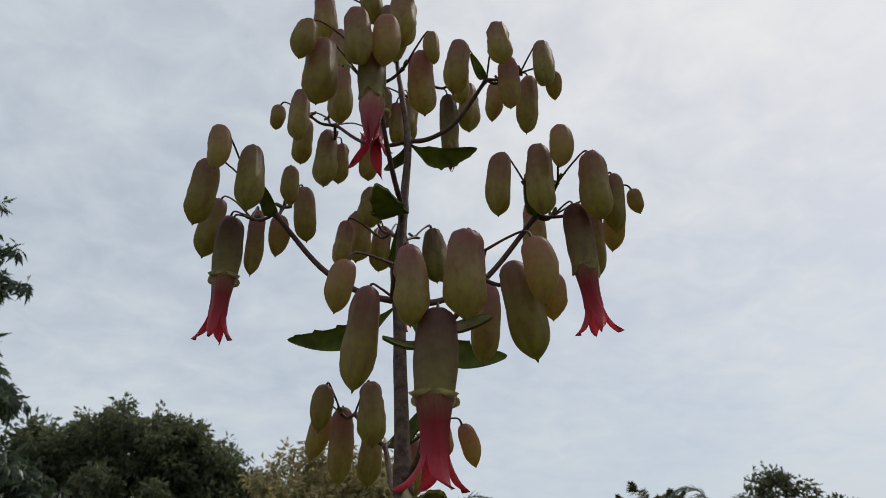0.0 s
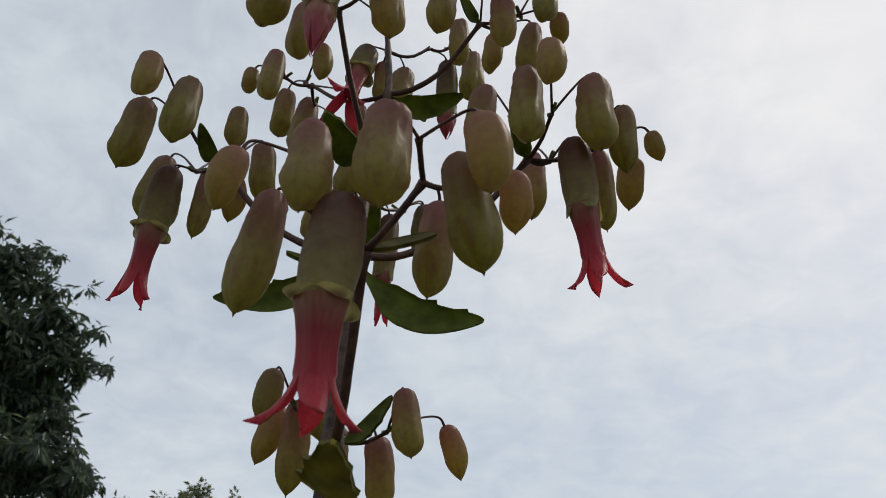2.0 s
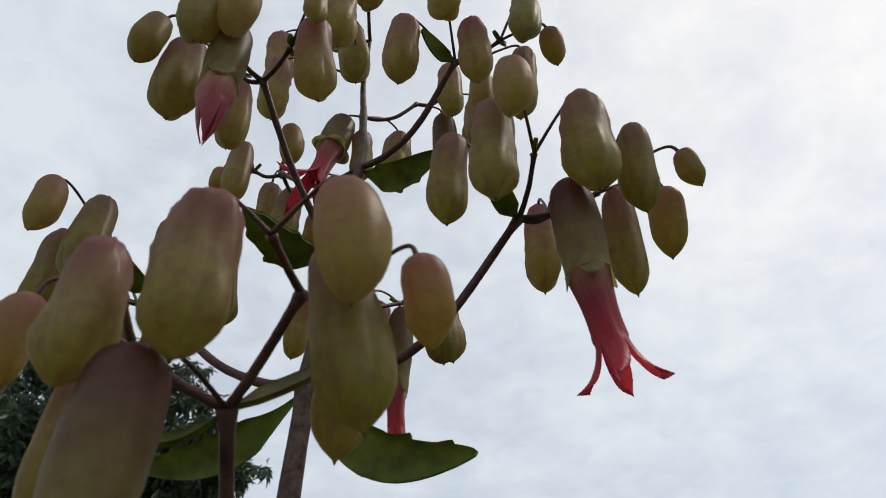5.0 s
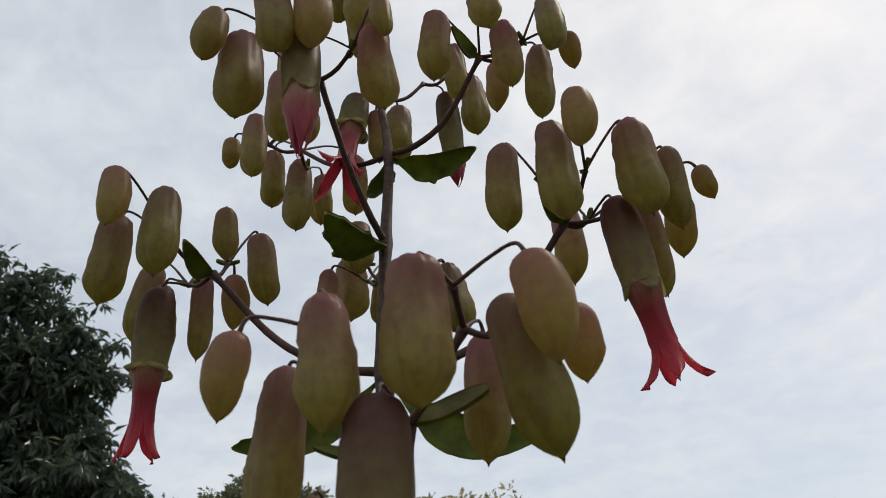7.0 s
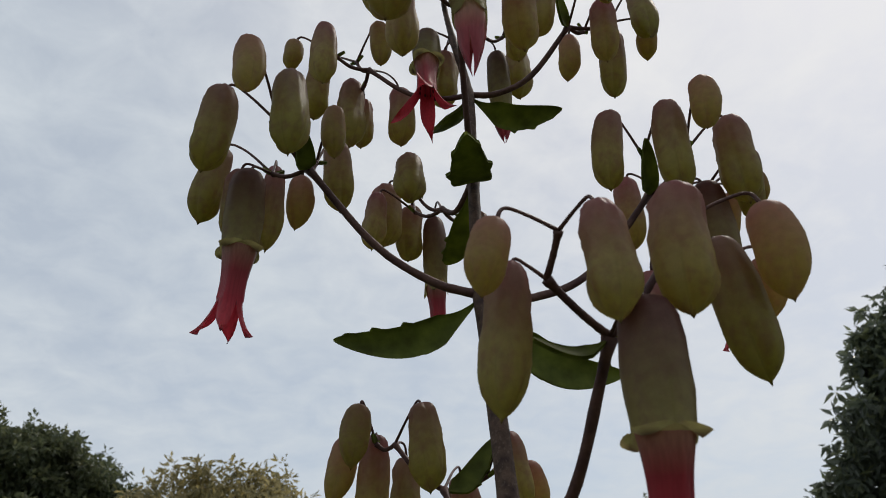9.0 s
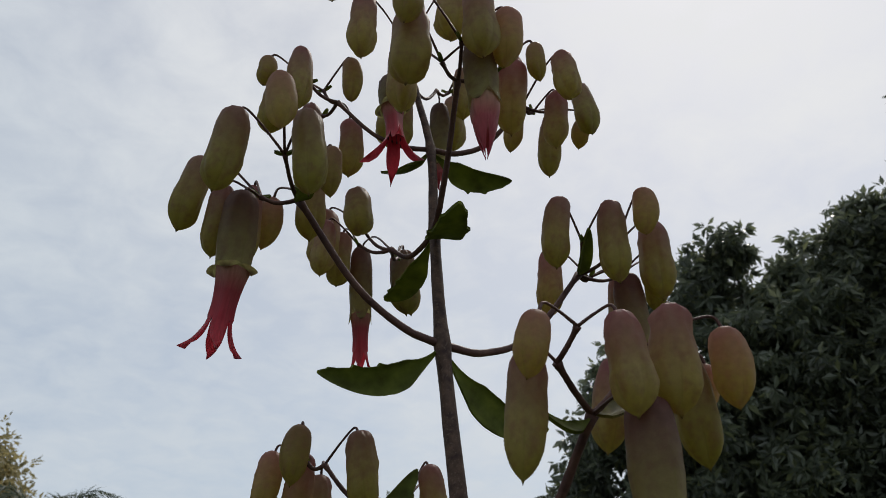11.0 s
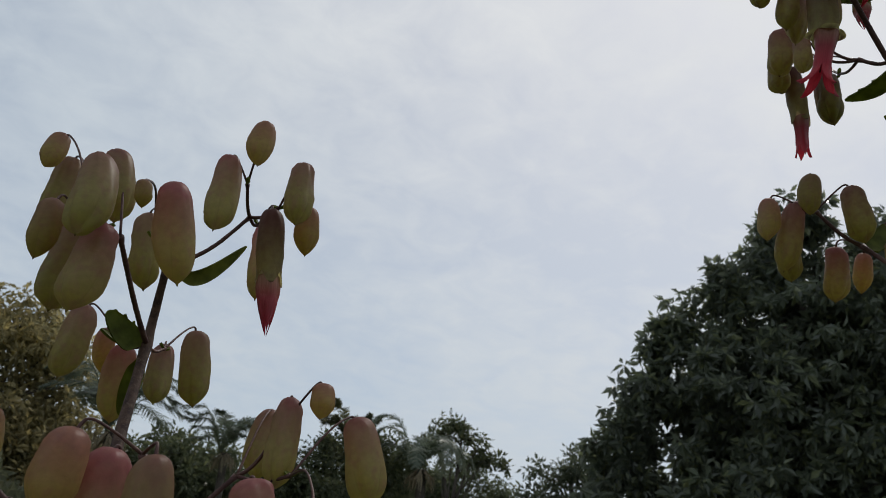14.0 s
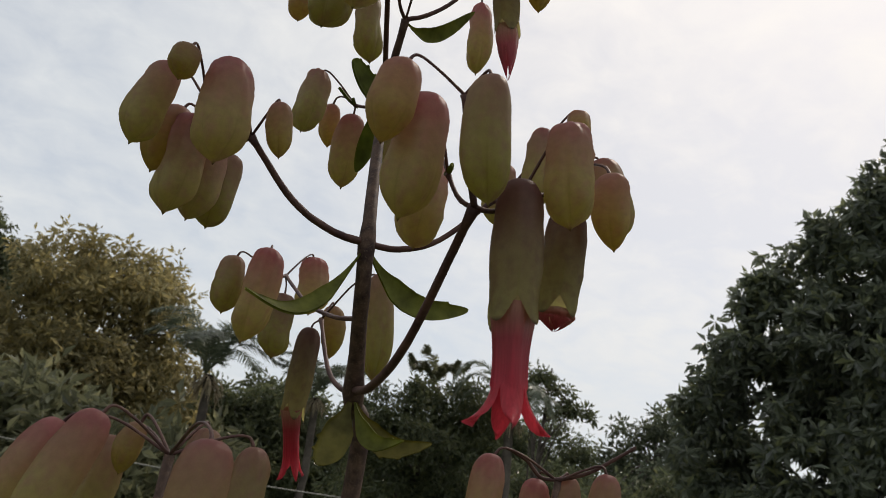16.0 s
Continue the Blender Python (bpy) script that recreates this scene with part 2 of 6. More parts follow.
def woody(name, dark, light, scale, rough, flecks=0.0):
    m, nt, p, out = base_material(name, rough, 0.2)
    n1, n2 = noise_node(nt, scale, 5.0), noise_node(nt, scale * 7, 3.0)
    r = ramp_node(nt, [(0.32, dark), (0.68, light)])
    nt.links.new(n1.outputs["Fac"], r.inputs[0])
    v = nt.nodes.new("ShaderNodeMapRange")
    v.inputs["To Min"].default_value, v.inputs["To Max"].default_value = 0.7, 1.3
    nt.links.new(n2.outputs["Fac"], v.inputs["Value"])
    fleck = nt.nodes.new("ShaderNodeMapRange")
    fleck.inputs["From Min"].default_value, fleck.inputs["From Max"].default_value = 0.58, 0.66
    fleck.inputs["To Min"].default_value, fleck.inputs["To Max"].default_value = 0.0, flecks
    n3 = noise_node(nt, scale * 4.3, 2.0)
    nt.links.new(n3.outputs["Fac"], fleck.inputs["Value"])
    col = mixed(nt, mixed(nt, r.outputs[0], v.outputs[0], 1.0, "MULTIPLY"), (0.2, 0.145, 0.11), fleck.outputs[0])
    nt.links.new(col, p.inputs["Base Color"])
    bump(nt, p, n2.outputs["Fac"], 0.5, 0.5 / (scale * 7))
    return m


STEM = woody("stem_skin", (0.04, 0.023, 0.02), (0.12, 0.074, 0.053), 260.0, 0.6, 0.3)
TWIG = woody("twig_skin", (0.06, 0.028, 0.028), (0.125, 0.064, 0.05), 120.0, 0.5)
BARK = woody("tree_bark", (0.05, 0.04, 0.035), (0.14, 0.12, 0.1), 6.0, 0.9)


def leafy(name, dark, light, odd, amount, scale, rough=0.4, spread=0.3, bump_scale=0.0, gloss=0.4):
    """Leaf tissue; every leaf of a crown has its own tint."""
    m, nt, p, out = base_material(name, rough, gloss)
    geo = nt.nodes.new("ShaderNodeNewGeometry")
    r = ramp_node(nt, [(0.0, dark), (0.75, light), (1.0, odd)])
    nt.links.new(geo.outputs["Random Per Island"], r.inputs[0])
    n = noise_node(nt, scale, 4.0)
    v = nt.nodes.new("ShaderNodeMapRange")
    v.inputs["From Min"].default_value, v.inputs["From Max"].default_value = 0.3, 0.7
    v.inputs["To Min"].default_value, v.inputs["To Max"].default_value = 1 - spread, 1 + spread
    nt.links.new(n.outputs["Fac"], v.inputs["Value"])
    col = mixed(nt, r.outputs[0], v.outputs[0], 1.0, "MULTIPLY")
    nt.links.new(col, p.inputs["Base Color"])
    if bump_scale:
        bump(nt, p, n.outputs["Fac"], 0.4, bump_scale)
    through_light(nt, p, out, col, amount)
    return m


BRACT = leafy("bract_leaf", (0.15, 0.175, 0.034), (0.165, 0.19, 0.038), (0.175, 0.19, 0.04), 0.58, 160.0, 0.6, 0.35, 0.001, 0.25)
BRACT_PALE = leafy("yellow_green_bract", (0.19, 0.205, 0.042), (0.205, 0.215, 0.046), (0.215, 0.21, 0.048), 0.55, 160.0, 0.6, 0.35, 0.001, 0.25)
BRACT_OLD = leafy("ageing_leaf", (0.2, 0.19, 0.045), (0.235, 0.2, 0.048), (0.25, 0.19, 0.048), 0.56, 130.0, 0.45, 0.4, 0.002)
LEAF_DARK = leafy("dark_tree_leaf", (0.12, 0.14, 0.105), (0.17, 0.195, 0.13), (0.24, 0.26, 0.125), 0.52, 0.7, 0.3, gloss=0.75)
LEAF_GREEN = leafy("green_tree_leaf", (0.09, 0.105, 0.06), (0.135, 0.155, 0.08), (0.2, 0.205, 0.095), 0.5, 0.7, 0.3)
LEAF_DEEP = leafy("deep_green_leaf", (0.055, 0.08, 0.058), (0.085, 0.12, 0.075), (0.13, 0.17, 0.085), 0.5, 0.7, 0.3, gloss=0.55)
LEAF_OLIVE = leafy("olive_tree_leaf", (0.25, 0.225, 0.12), (0.37, 0.315, 0.155), (0.48, 0.385, 0.155), 0.6, 0.6, 0.5)
LEAF_SHRUB = leafy("shrub_leaf", (0.135, 0.142, 0.085), (0.22, 0.225, 0.125), (0.34, 0.325, 0.18), 0.5, 0.6, 0.32, gloss=0.6)
LEAF_GREY = leafy("grey_green_leaf", (0.07, 0.085, 0.055), (0.12, 0.14, 0.085), (0.19, 0.2, 0.12), 0.42, 0.7, 0.4)
DRY = leafy("dry_frond", (0.2, 0.16, 0.1), (0.32, 0.26, 0.17), (0.4, 0.33, 0.22), 0.3, 0.6, 0.7)
FROND = leafy("palm_leaflet", (0.1, 0.125, 0.09), (0.16, 0.19, 0.13), (0.24, 0.25, 0.18), 0.42, 0.5, 0.35)


def ground_material():
    m, nt, p, out = base_material("grass_and_soil", 0.9, 0.2)
    n1, n2 = noise_node(nt, 0.5, 6.0), noise_node(nt, 14.0, 5.0)
    r = ramp_node(nt, [(0.35, (0.035, 0.05, 0.02)), (0.6, (0.065, 0.07, 0.03)), (0.75, (0.1, 0.085, 0.05))])
    nt.links.new(n1.outputs["Fac"], r.inputs[0])
    v = nt.nodes.new("ShaderNodeMapRange")
    v.inputs["To Min"].default_value, v.inputs["To Max"].default_value = 0.6, 1.4
    nt.links.new(n2.outputs["Fac"], v.inputs["Value"])
    nt.links.new(mixed(nt, r.outputs[0], v.outputs[0], 1.0, "MULTIPLY"), p.inputs["Base Color"])
    bump(nt, p, n2.outputs["Fac"], 0.6, 0.03)
    return m


def plain_material(name, colour, rough, metal=0.0):
    m, nt, p, out = base_material(name, rough)
    n = noise_node(nt, 30.0, 4.0)
    v = nt.nodes.new("ShaderNodeMapRange")
    v.inputs["To Min"].default_value, v.inputs["To Max"].default_value = 0.75, 1.2
    nt.links.new(n.outputs["Fac"], v.inputs["Value"])
    nt.links.new(mixed(nt, colour, v.outputs[0], 1.0, "MULTIPLY"), p.inputs["Base Color"])
    p.inputs["Metallic"].default_value = metal
    return m


# ---- the ground ----
def mesh_of(name, verts, faces, material, smooth=True):
    me = bpy.data.meshes.new(name)
    me.from_pydata([tuple(v) for v in verts], [], [tuple(f) for f in faces])
    me.materials.append(material)
    if smooth:
        me.polygons.foreach_set("use_smooth", [True] * len(me.polygons))
    me.update()
    return me


def ground_sheet():
    rings, verts, faces = [0.0, 1.5, 4, 8, 14, 22, 35, 60, 110, 250, 700, 2500], [], []
    n = 48
    for r in rings:
        for k in range(n):
            a = 2 * math.pi * k / n
            x, y = r * math.cos(a), r * math.sin(a)
            verts.append((x, y, 0.05 * noise.noise((x * 0.3, y * 0.3, 1.0)) if r < 60 else 0.0))
    for i in range(len(rings) - 1):
        for k in range(n):
            faces.append((i * n + k, i * n + (k + 1) % n, (i + 1) * n + (k + 1) % n, (i + 1) * n + k))
    return tagged(new("ground", mesh_of("ground", verts, faces, ground_material())), "rough garden ground of grass and soil", "ground", "", "structure")


ground_sheet()


# ---- plant parts ----
def part(name, mesh, parent, matrix=None, label=""):
    ob = new(name, mesh)
    ob.parent = parent
    if matrix is not None:
        ob.matrix_basis = matrix
    return tagged(ob, label)


def along(top, tip, width, spin=0.0):
    """A frame at top whose -z runs to tip; z scaled to the length, x and y to half the width."""
    top, tip = Vector(top), Vector(tip)
    d = top - tip
    q = Vector((0, 0, 1)).rotation_difference(d.normalized())
    return Matrix.Translation(top) @ q.to_matrix().to_4x4() @ Matrix.Rotation(spin, 4, "Z") @ Matrix.Diagonal((width / 2, width / 2, d.length, 1))


def turned(name, rows, seg, shape, material):
    """A skin turned round the z axis: rows of (z, r), shape(angle, z, r, n) gives the point."""
    verts = [shape(2 * math.pi * k / seg, z, r, i) for i, (z, r) in enumerate(rows) for k in range(seg)]
    faces = [(i * seg + k, (i + 1) * seg + k, (i + 1) * seg + (k + 1) % seg, i * seg + (k + 1) % seg) for i in range(len(rows) - 1) for k in range(seg)]
    return mesh_of(name, verts, faces, material)


FULL = [(0.004, 0.02), (0.012, 0.15), (0.008, 0.33), (-0.01, 0.53), (-0.038, 0.69), (-0.08, 0.81), (-0.13, 0.885), (-0.2, 0.935), (-0.3, 0.965), (-0.42, 0.985), (-0.54, 1.0), (-0.64, 1.0), (-0.71, 0.985), (-0.765, 0.945), (-0.81, 0.875), (-0.85, 0.77), (-0.885, 0.645), (-0.915, 0.515), (-0.943, 0.37), (-0.967, 0.225), (-0.985, 0.11), (-1.02, 0.008)]
YOUNG = [(0.006, 0.02), (0.012, 0.14), (-0.002, 0.36), (-0.04, 0.6), (-0.1, 0.79), (-0.18, 0.905), (-0.28, 0.965), (-0.4, 1.0), (-0.52, 0.99), (-0.62, 0.955), (-0.7, 0.875), (-0.78, 0.74), (-0.85, 0.57), (-0.9, 0.43), (-0.94, 0.29), (-0.97, 0.16), (-0.99, 0.07), (-1.02, 0.008)]
TAPER = [(0.004, 0.02), (0.012, 0.14), (0.007, 0.31), (-0.013, 0.49), (-0.045, 0.645), (-0.092, 0.765), (-0.15, 0.845), (-0.23, 0.905), (-0.33, 0.945), (-0.44, 0.975), (-0.55, 0.997), (-0.64, 1.0), (-0.71, 0.97), (-0.77, 0.905), (-0.82, 0.815), (-0.865, 0.695), (-0.9, 0.565), (-0.93, 0.435), (-0.957, 0.295), (-0.977, 0.17), (-0.99, 0.08), (-1.025, 0.008)]


def calyx_mesh(n, rows, material, dents):
    """A hanging inflated calyx: four valves that meet in flat facets round a pointed tip, dented and puckered near the stalk."""
    bend_a, bend = random.uniform(0, 6.28), random.uniform(0.0, 0.18)
    slip_a, slip, square = random.uniform(0, 6.28), random.uniform(0.0, 0.2), random.uniform(0.16, 0.34)
    pits = [(random.uniform(0, 6.28), random.uniform(-0.5, -0.08), random.uniform(0.3, 1.0)) for _ in range(4)]

    def shape(a, z, r, i):
        low = max(0.0, min(1.0, (-z - 0.42) / 0.45))
        rib = 1 + (0.06 + low) * (square * (abs(math.cos(2 * a)) ** 1.3 - 0.45) - 0.035 * math.exp(-(math.cos(2 * a) / 0.13) ** 2))
        high = max(0.0, 1 + z * 1.6)
        v = Vector((math.cos(a) * 1.5, math.sin(a) * 1.5, z * 4.2 + n * 9.1))
        dent = 1 + dents * (0.4 + 1.25 * high) * noise.noise(v * 1.7) + 0.09 * noise.noise(v * 0.7) + dents * 0.4 * noise.noise(v * 3.3)
        dent += dents * 0.4 * high * noise.noise(Vector((math.cos(a) * 4, math.sin(a) * 4, z * 6 + n)))
        dent += 0.035 * high * math.cos(9 * a + n) * noise.noise(Vector((z * 5, n * 1.7, 0.0)))
        for pa, pz, deep in pits:
            turn = math.acos(max(-1.0, min(1.0, math.cos(a - pa))))
            dent -= dents * 1.1 * deep * math.exp(-(turn / 0.55) ** 2 - ((z - pz) / 0.1) ** 2)
        sway = bend * math.sin(math.pi * -z)
        skew = slip * low * low
        return (r * rib * dent * math.cos(a) + sway * math.cos(bend_a) + skew * math.cos(slip_a), r * rib * dent * math.sin(a) + sway * math.sin(bend_a) + skew * math.sin(slip_a), z)

    return turned("calyx", rows, 48, shape, material)


CALYXES = [calyx_mesh(n, TAPER if n % 3 else FULL, CALYX, 0.045 + 0.045 * (n % 4) ** 1.3 / 2) for n in range(12)]
BLUSH_CALYXES = [calyx_mesh(n + 40, TAPER if n % 3 else FULL, CALYX_BLUSH, 0.045 + 0.045 * (n % 4) ** 1.3 / 2) for n in range(9)]
YOUNG_CALYXES = [calyx_mesh(n + 20, YOUNG, CALYX_YOUNG, 0.04) for n in range(5)]
picker = random.Random(7)


def open_calyx_mesh(n, curled):
    """A calyx open at its lower end, with four pointed lobes that curl outwards."""
    rows = [row for row in FULL if row[0] > -0.7] + [(-0.76, 0.93), (-0.84, 0.9), (-0.91, 0.9), (-0.935, 0.92), (-0.965, 0.99), (-0.985, 1.09), (-1.0, 1.2), (-1.012, 1.3)]

    def shape(a, z, r, i):
        v = Vector((math.cos(a) * 1.5, math.sin(a) * 1.5, z * 4 + n * 5.3))
        k = r * (1 + 0.07 * noise.noise(v * 1.6) * (1.2 + z))
        lobe = abs(math.cos(2 * a))
        if z < -0.9:
            t = (-z - 0.9) / 0.11
            if curled:
                k = 0.9 + (r - 0.9) * (0.12 + 0.95 * lobe ** 1.5)
                z = -0.9 - t * (0.01 + 0.13 * lobe ** 1.5) + 0.26 * max(0, t - 0.5) ** 1.3 * lobe
            else:
                k = 0.9 + (0.05 + 0.05 * math.sin(3 * a + n)) * t * lobe
                z = -0.88 - 0.17 * t * lobe ** 1.2
        return (k * math.cos(a), k * math.sin(a), z)

    return turned("calyx", rows, 40, shape, CALYX_RIPE)


CURLED_CALYXES = [open_calyx_mesh(n, True) for n in range(3)]
OPEN_CALYXES = [open_calyx_mesh(n + 3, False) for n in range(3)]


def corolla_mesh(n, flare, tube):
    """A tube with a slight waist that splits into four pointed petals with a dark thread at the tip; flare 0 keeps them closed."""
    seg, verts, faces = 8, [], []
    rows = 11
    own_rng = random.Random(n * 10)

    def radius(t):
        return 0.84 - 0.26 * math.sin(1.95 * t) if flare else 0.74 + 0.1 * math.sin(3.0 * t) - 0.02 * t ** 3

    for i in range(rows):
        t = i / (rows - 1)
        z = 0.12 - (tube + 0.12) * t
        for k in range(seg * 4):
            a = 2 * math.pi * k / (seg * 4)
            s = 1 + (0.05 + 0.07 * t) * math.cos(4 * a) + 0.025 * math.cos(12 * a + n)
            verts.append((radius(t) * s * math.cos(a), radius(t) * s * math.sin(a), z))
    m = seg * 4
    for i in range(rows - 1):
        for k in range(m):
            faces.append((i * m + k, (i + 1) * m + k, (i + 1) * m + (k + 1) % m, i * m + (k + 1) % m))
    rim, left = radius(1.0), 1.0 - tube
    for q in range(4):
        steps, prev = 12, [(rows - 1) * m + (q * seg - seg // 2 + k) % m for k in range(seg + 1)]
        own, twist = own_rng.uniform(0.7, 1.3), own_rng.uniform(-0.35, 0.35)
        for j in range(1, steps + 1):
            t = j / steps
            half = (math.pi / 4) * ((1 - t ** 2.0) * (1.0 - 0.24 * t * flare) if flare else 1 - t ** 2.4) + 0.006
            r = rim * (1 + own * flare * (0.4 * t + 1.35 * t ** 2.2)) if flare else rim * (1 - 0.93 * t ** 1.5)
            z = -tube - left * t * (1.06 - (0.22 * (own - 0.85) * flare * t if flare else 0))
            if flare and t > 0.72:
                z += 0.25 * flare * (t - 0.72) * left
            row = []
            for k in range(seg + 1):
                f = 2 * k / seg - 1
                a = q * math.pi / 2 + f * half + twist * flare * t * t
                cup = 1 - 0.22 * t * f * f + 0.05 * (1 - abs(f)) * t
                row.append(len(verts))
                verts.append((r * cup * math.cos(a), r * cup * math.sin(a), z + 0.03 * t * f * math.sin(5 * t + q)))
            for k in range(seg):
                faces.append((prev[k], row[k], row[k + 1], prev[k + 1]))
            prev = row
    return mesh_of("corolla", verts, faces, COROLLA if flare else CLOSED)


WIDE = [corolla_mesh(n, 0.95, 0.54) for n in range(4)]
STAR = [corolla_mesh(n + 30, 1.7, 0.5) for n in range(2)]
MID = [corolla_mesh(n + 20, 0.5, 0.62) for n in range(2)]
FLARED = [corolla_mesh(n + 40, 0.75, 0.6) for n in range(2)]
SLIM = [corolla_mesh(n + 5, 0.2, 0.66) for n in range(2)]
SHUT = [corolla_mesh(n + 9, 0.0, 0.3) for n in range(2)]


def stamen_mesh():
    """Four dark anthers on pale threads inside the mouth."""
    verts, faces = [], []
    for q in range(8):
        a, r = q * math.pi / 4 + 0.3, 0.42 + 0.08 * (q % 2)
        for z, w in ((-0.3, 0.02), (-0.5, 0.02), (-0.52, 0.05), (-0.55, 0.06), (-0.57, 0.03)):
            for k in range(6):
                b = 2 * math.pi * k / 6
                verts.append((r * math.cos(a) + w * math.cos(b), r * math.sin(a) + w * math.sin(b), z))
        for i in range(4):
            for k in range(6):
                o = len(verts) - 30
                faces.append((o + i * 6 + k, o + (i + 1) * 6 + k, o + (i + 1) * 6 + (k + 1) % 6, o + i * 6 + (k + 1) % 6))
    return mesh_of("anthers", verts, faces, ANTHER)


ANTHER = plain_material("dark_anther", (0.05, 0.015, 0.02), 0.6)
ANTHERS = stamen_mesh()


def spline(points, per=8):
    p = [Vector(q) for q in points]
    p = [2 * p[0] - p[1]] + p + [2 * p[-1] - p[-2]]
    out = []
    for i in range(1, len(p) - 2):
        for k in range(per):
            t = k / per
            a, b, c, d = p[i - 1 : i + 3]
            out.append(0.5 * (2 * b + (c - a) * t + (2 * a - 5 * b + 4 * c - d) * t * t + (3 * b - a - 3 * c + d) * t ** 3))
    return out + [p[-2]]


def tube_data(points, radii, seg=10, per=8, rough=0.0, swell=()):
    """Verts and faces of a tapered limb along a smooth line."""
    line = spline(points, per) if len(points) > 2 else [Vector(points[0]).lerp(Vector(points[1]), k / per) for k in range(per + 1)]
    n, verts, faces = len(line), [], []
    side = None
    for i, c in enumerate(line):
        d = (line[min(i + 1, n - 1)] - line[max(i - 1, 0)]).normalized()
        side = (side - d * side.dot(d)).normalized() if side is not None else d.orthogonal().normalized()
        up = d.cross(side)
        f = i / (n - 1) * (len(radii) - 1)
        j = min(int(f), len(radii) - 2)
        r = radii[j] + (radii[j + 1] - radii[j]) * (f - j)
        for at, more in swell:
            r *= 1 + more * math.exp(-(((c - Vector(at)).length) / (2.2 * r)) ** 2)
        for k in range(seg):
            a = 2 * math.pi * k / seg
            w = r * (1 + rough * noise.noise(c * (0.35 / r) + Vector((math.cos(a), math.sin(a), 0))))
            verts.append(c + (side * math.cos(a) + up * math.sin(a)) * w)
    for i in range(n - 1):
        for k in range(seg):
            faces.append((i * seg + k, i * seg + (k + 1) % seg, (i + 1) * seg + (k + 1) % seg, (i + 1) * seg + k))
    faces += [tuple(reversed(range(seg))), tuple(range((n - 1) * seg, n * seg))]
    return verts, faces


def limb(name, plant, points, radii, material=None, label="", seg=10, rough=0.12, swell=()):
    return part(name, mesh_of(name, *tube_data(points, radii, seg, 8, rough, swell), material or TWIG), plant, None, label)


BLUSHED = []


def plant_root(name, label, blush=False):
    root = tagged(new(name), label, "succulent plant", "flowering succulents in the garden", "")
    if blush:
        BLUSHED.append(root)
    return root


def pedicel(parent_plant, start, top, lift=0.35, thick=0.00046):
    """The thin arched stalk from a fork to the top of a calyx."""
    a, b = Vector(start), Vector(top)
    d = (b - a).length
    up = Vector((0, 0, 1))
    hook = b + up * min(0.002, d * 0.15)
    mid = a.lerp(hook, 0.5) + up * d * lift * 0.3
    near = a.lerp(hook, 0.86) + up * min(0.0022, d * 0.1)
    return limb("flower_stalk", parent_plant, [a, mid, near, b - up * 0.0015], [thick * 1.25, thick, thick, thick * 1.5], TWIG, "", 7, 0.05)


PLUMP = 0.94


def bell(plant, fork, x, y, z, dx, dy, dz, width, lift=0.35):
    """One closed hanging calyx: its top, the way from top to tip, its width, all in millimetres; and the fork that it hangs from."""
    top, tip = Vector((x, y, z)) / 1000, Vector((x + dx, y + dy, z + dz)) / 1000
    top = top.lerp(tip, 0.015)
    length = (tip - top).length
    mesh = picker.choice(YOUNG_CALYXES if length < 0.0275 else BLUSH_CALYXES if plant in BLUSHED else CALYXES)
    calyx = part("calyx", mesh, plant, along(top, tip, width * PLUMP / 1000, picker.uniform(0, 6.28)))
    if fork is not None:
        pedicel(plant, fork, top, lift)
    return calyx


def flower(plant, fork, x, y, z, rx, ry, rz, px, py, pz, width, meshes, label, lift=0.35, aim=None, curled=False):
    """An open calyx (top, way to its rim) with its corolla (way from the rim to the petal tips), in millimetres."""
    top, rim = Vector((x, y, z)) / 1000, Vector((x + rx, y + ry, z + rz)) / 1000
    end = rim + Vector((px, py, pz)) / 1000
    calyx = part("open_calyx", picker.choice(CURLED_CALYXES if curled else OPEN_CALYXES), plant, along(top, rim, width / 1000, picker.uniform(0, 6.28)), label)
    spin = picker.uniform(0, 6.28)
    if aim is not None:
        flat = along(rim, end, width / 1000).to_quaternion().inverted() @ Vector(aim)
        spin = math.atan2(flat.y, flat.x)
    at_rim = along(rim, end, width / 1000, spin)
    pieces = [part("corolla", picker.choice(meshes), calyx, at_rim, "red tubular corolla with four pointed petals")]
    if meshes in (WIDE, STAR, MID, FLARED):
        pieces.append(part("anthers", ANTHERS, calyx, at_rim, "dark anthers in the mouth of the flower"))
    for piece in pieces:
        piece.matrix_parent_inverse = calyx.matrix_basis.inverted()
    if fork is not None:
        pedicel(plant, fork, top, lift)
    return calyx


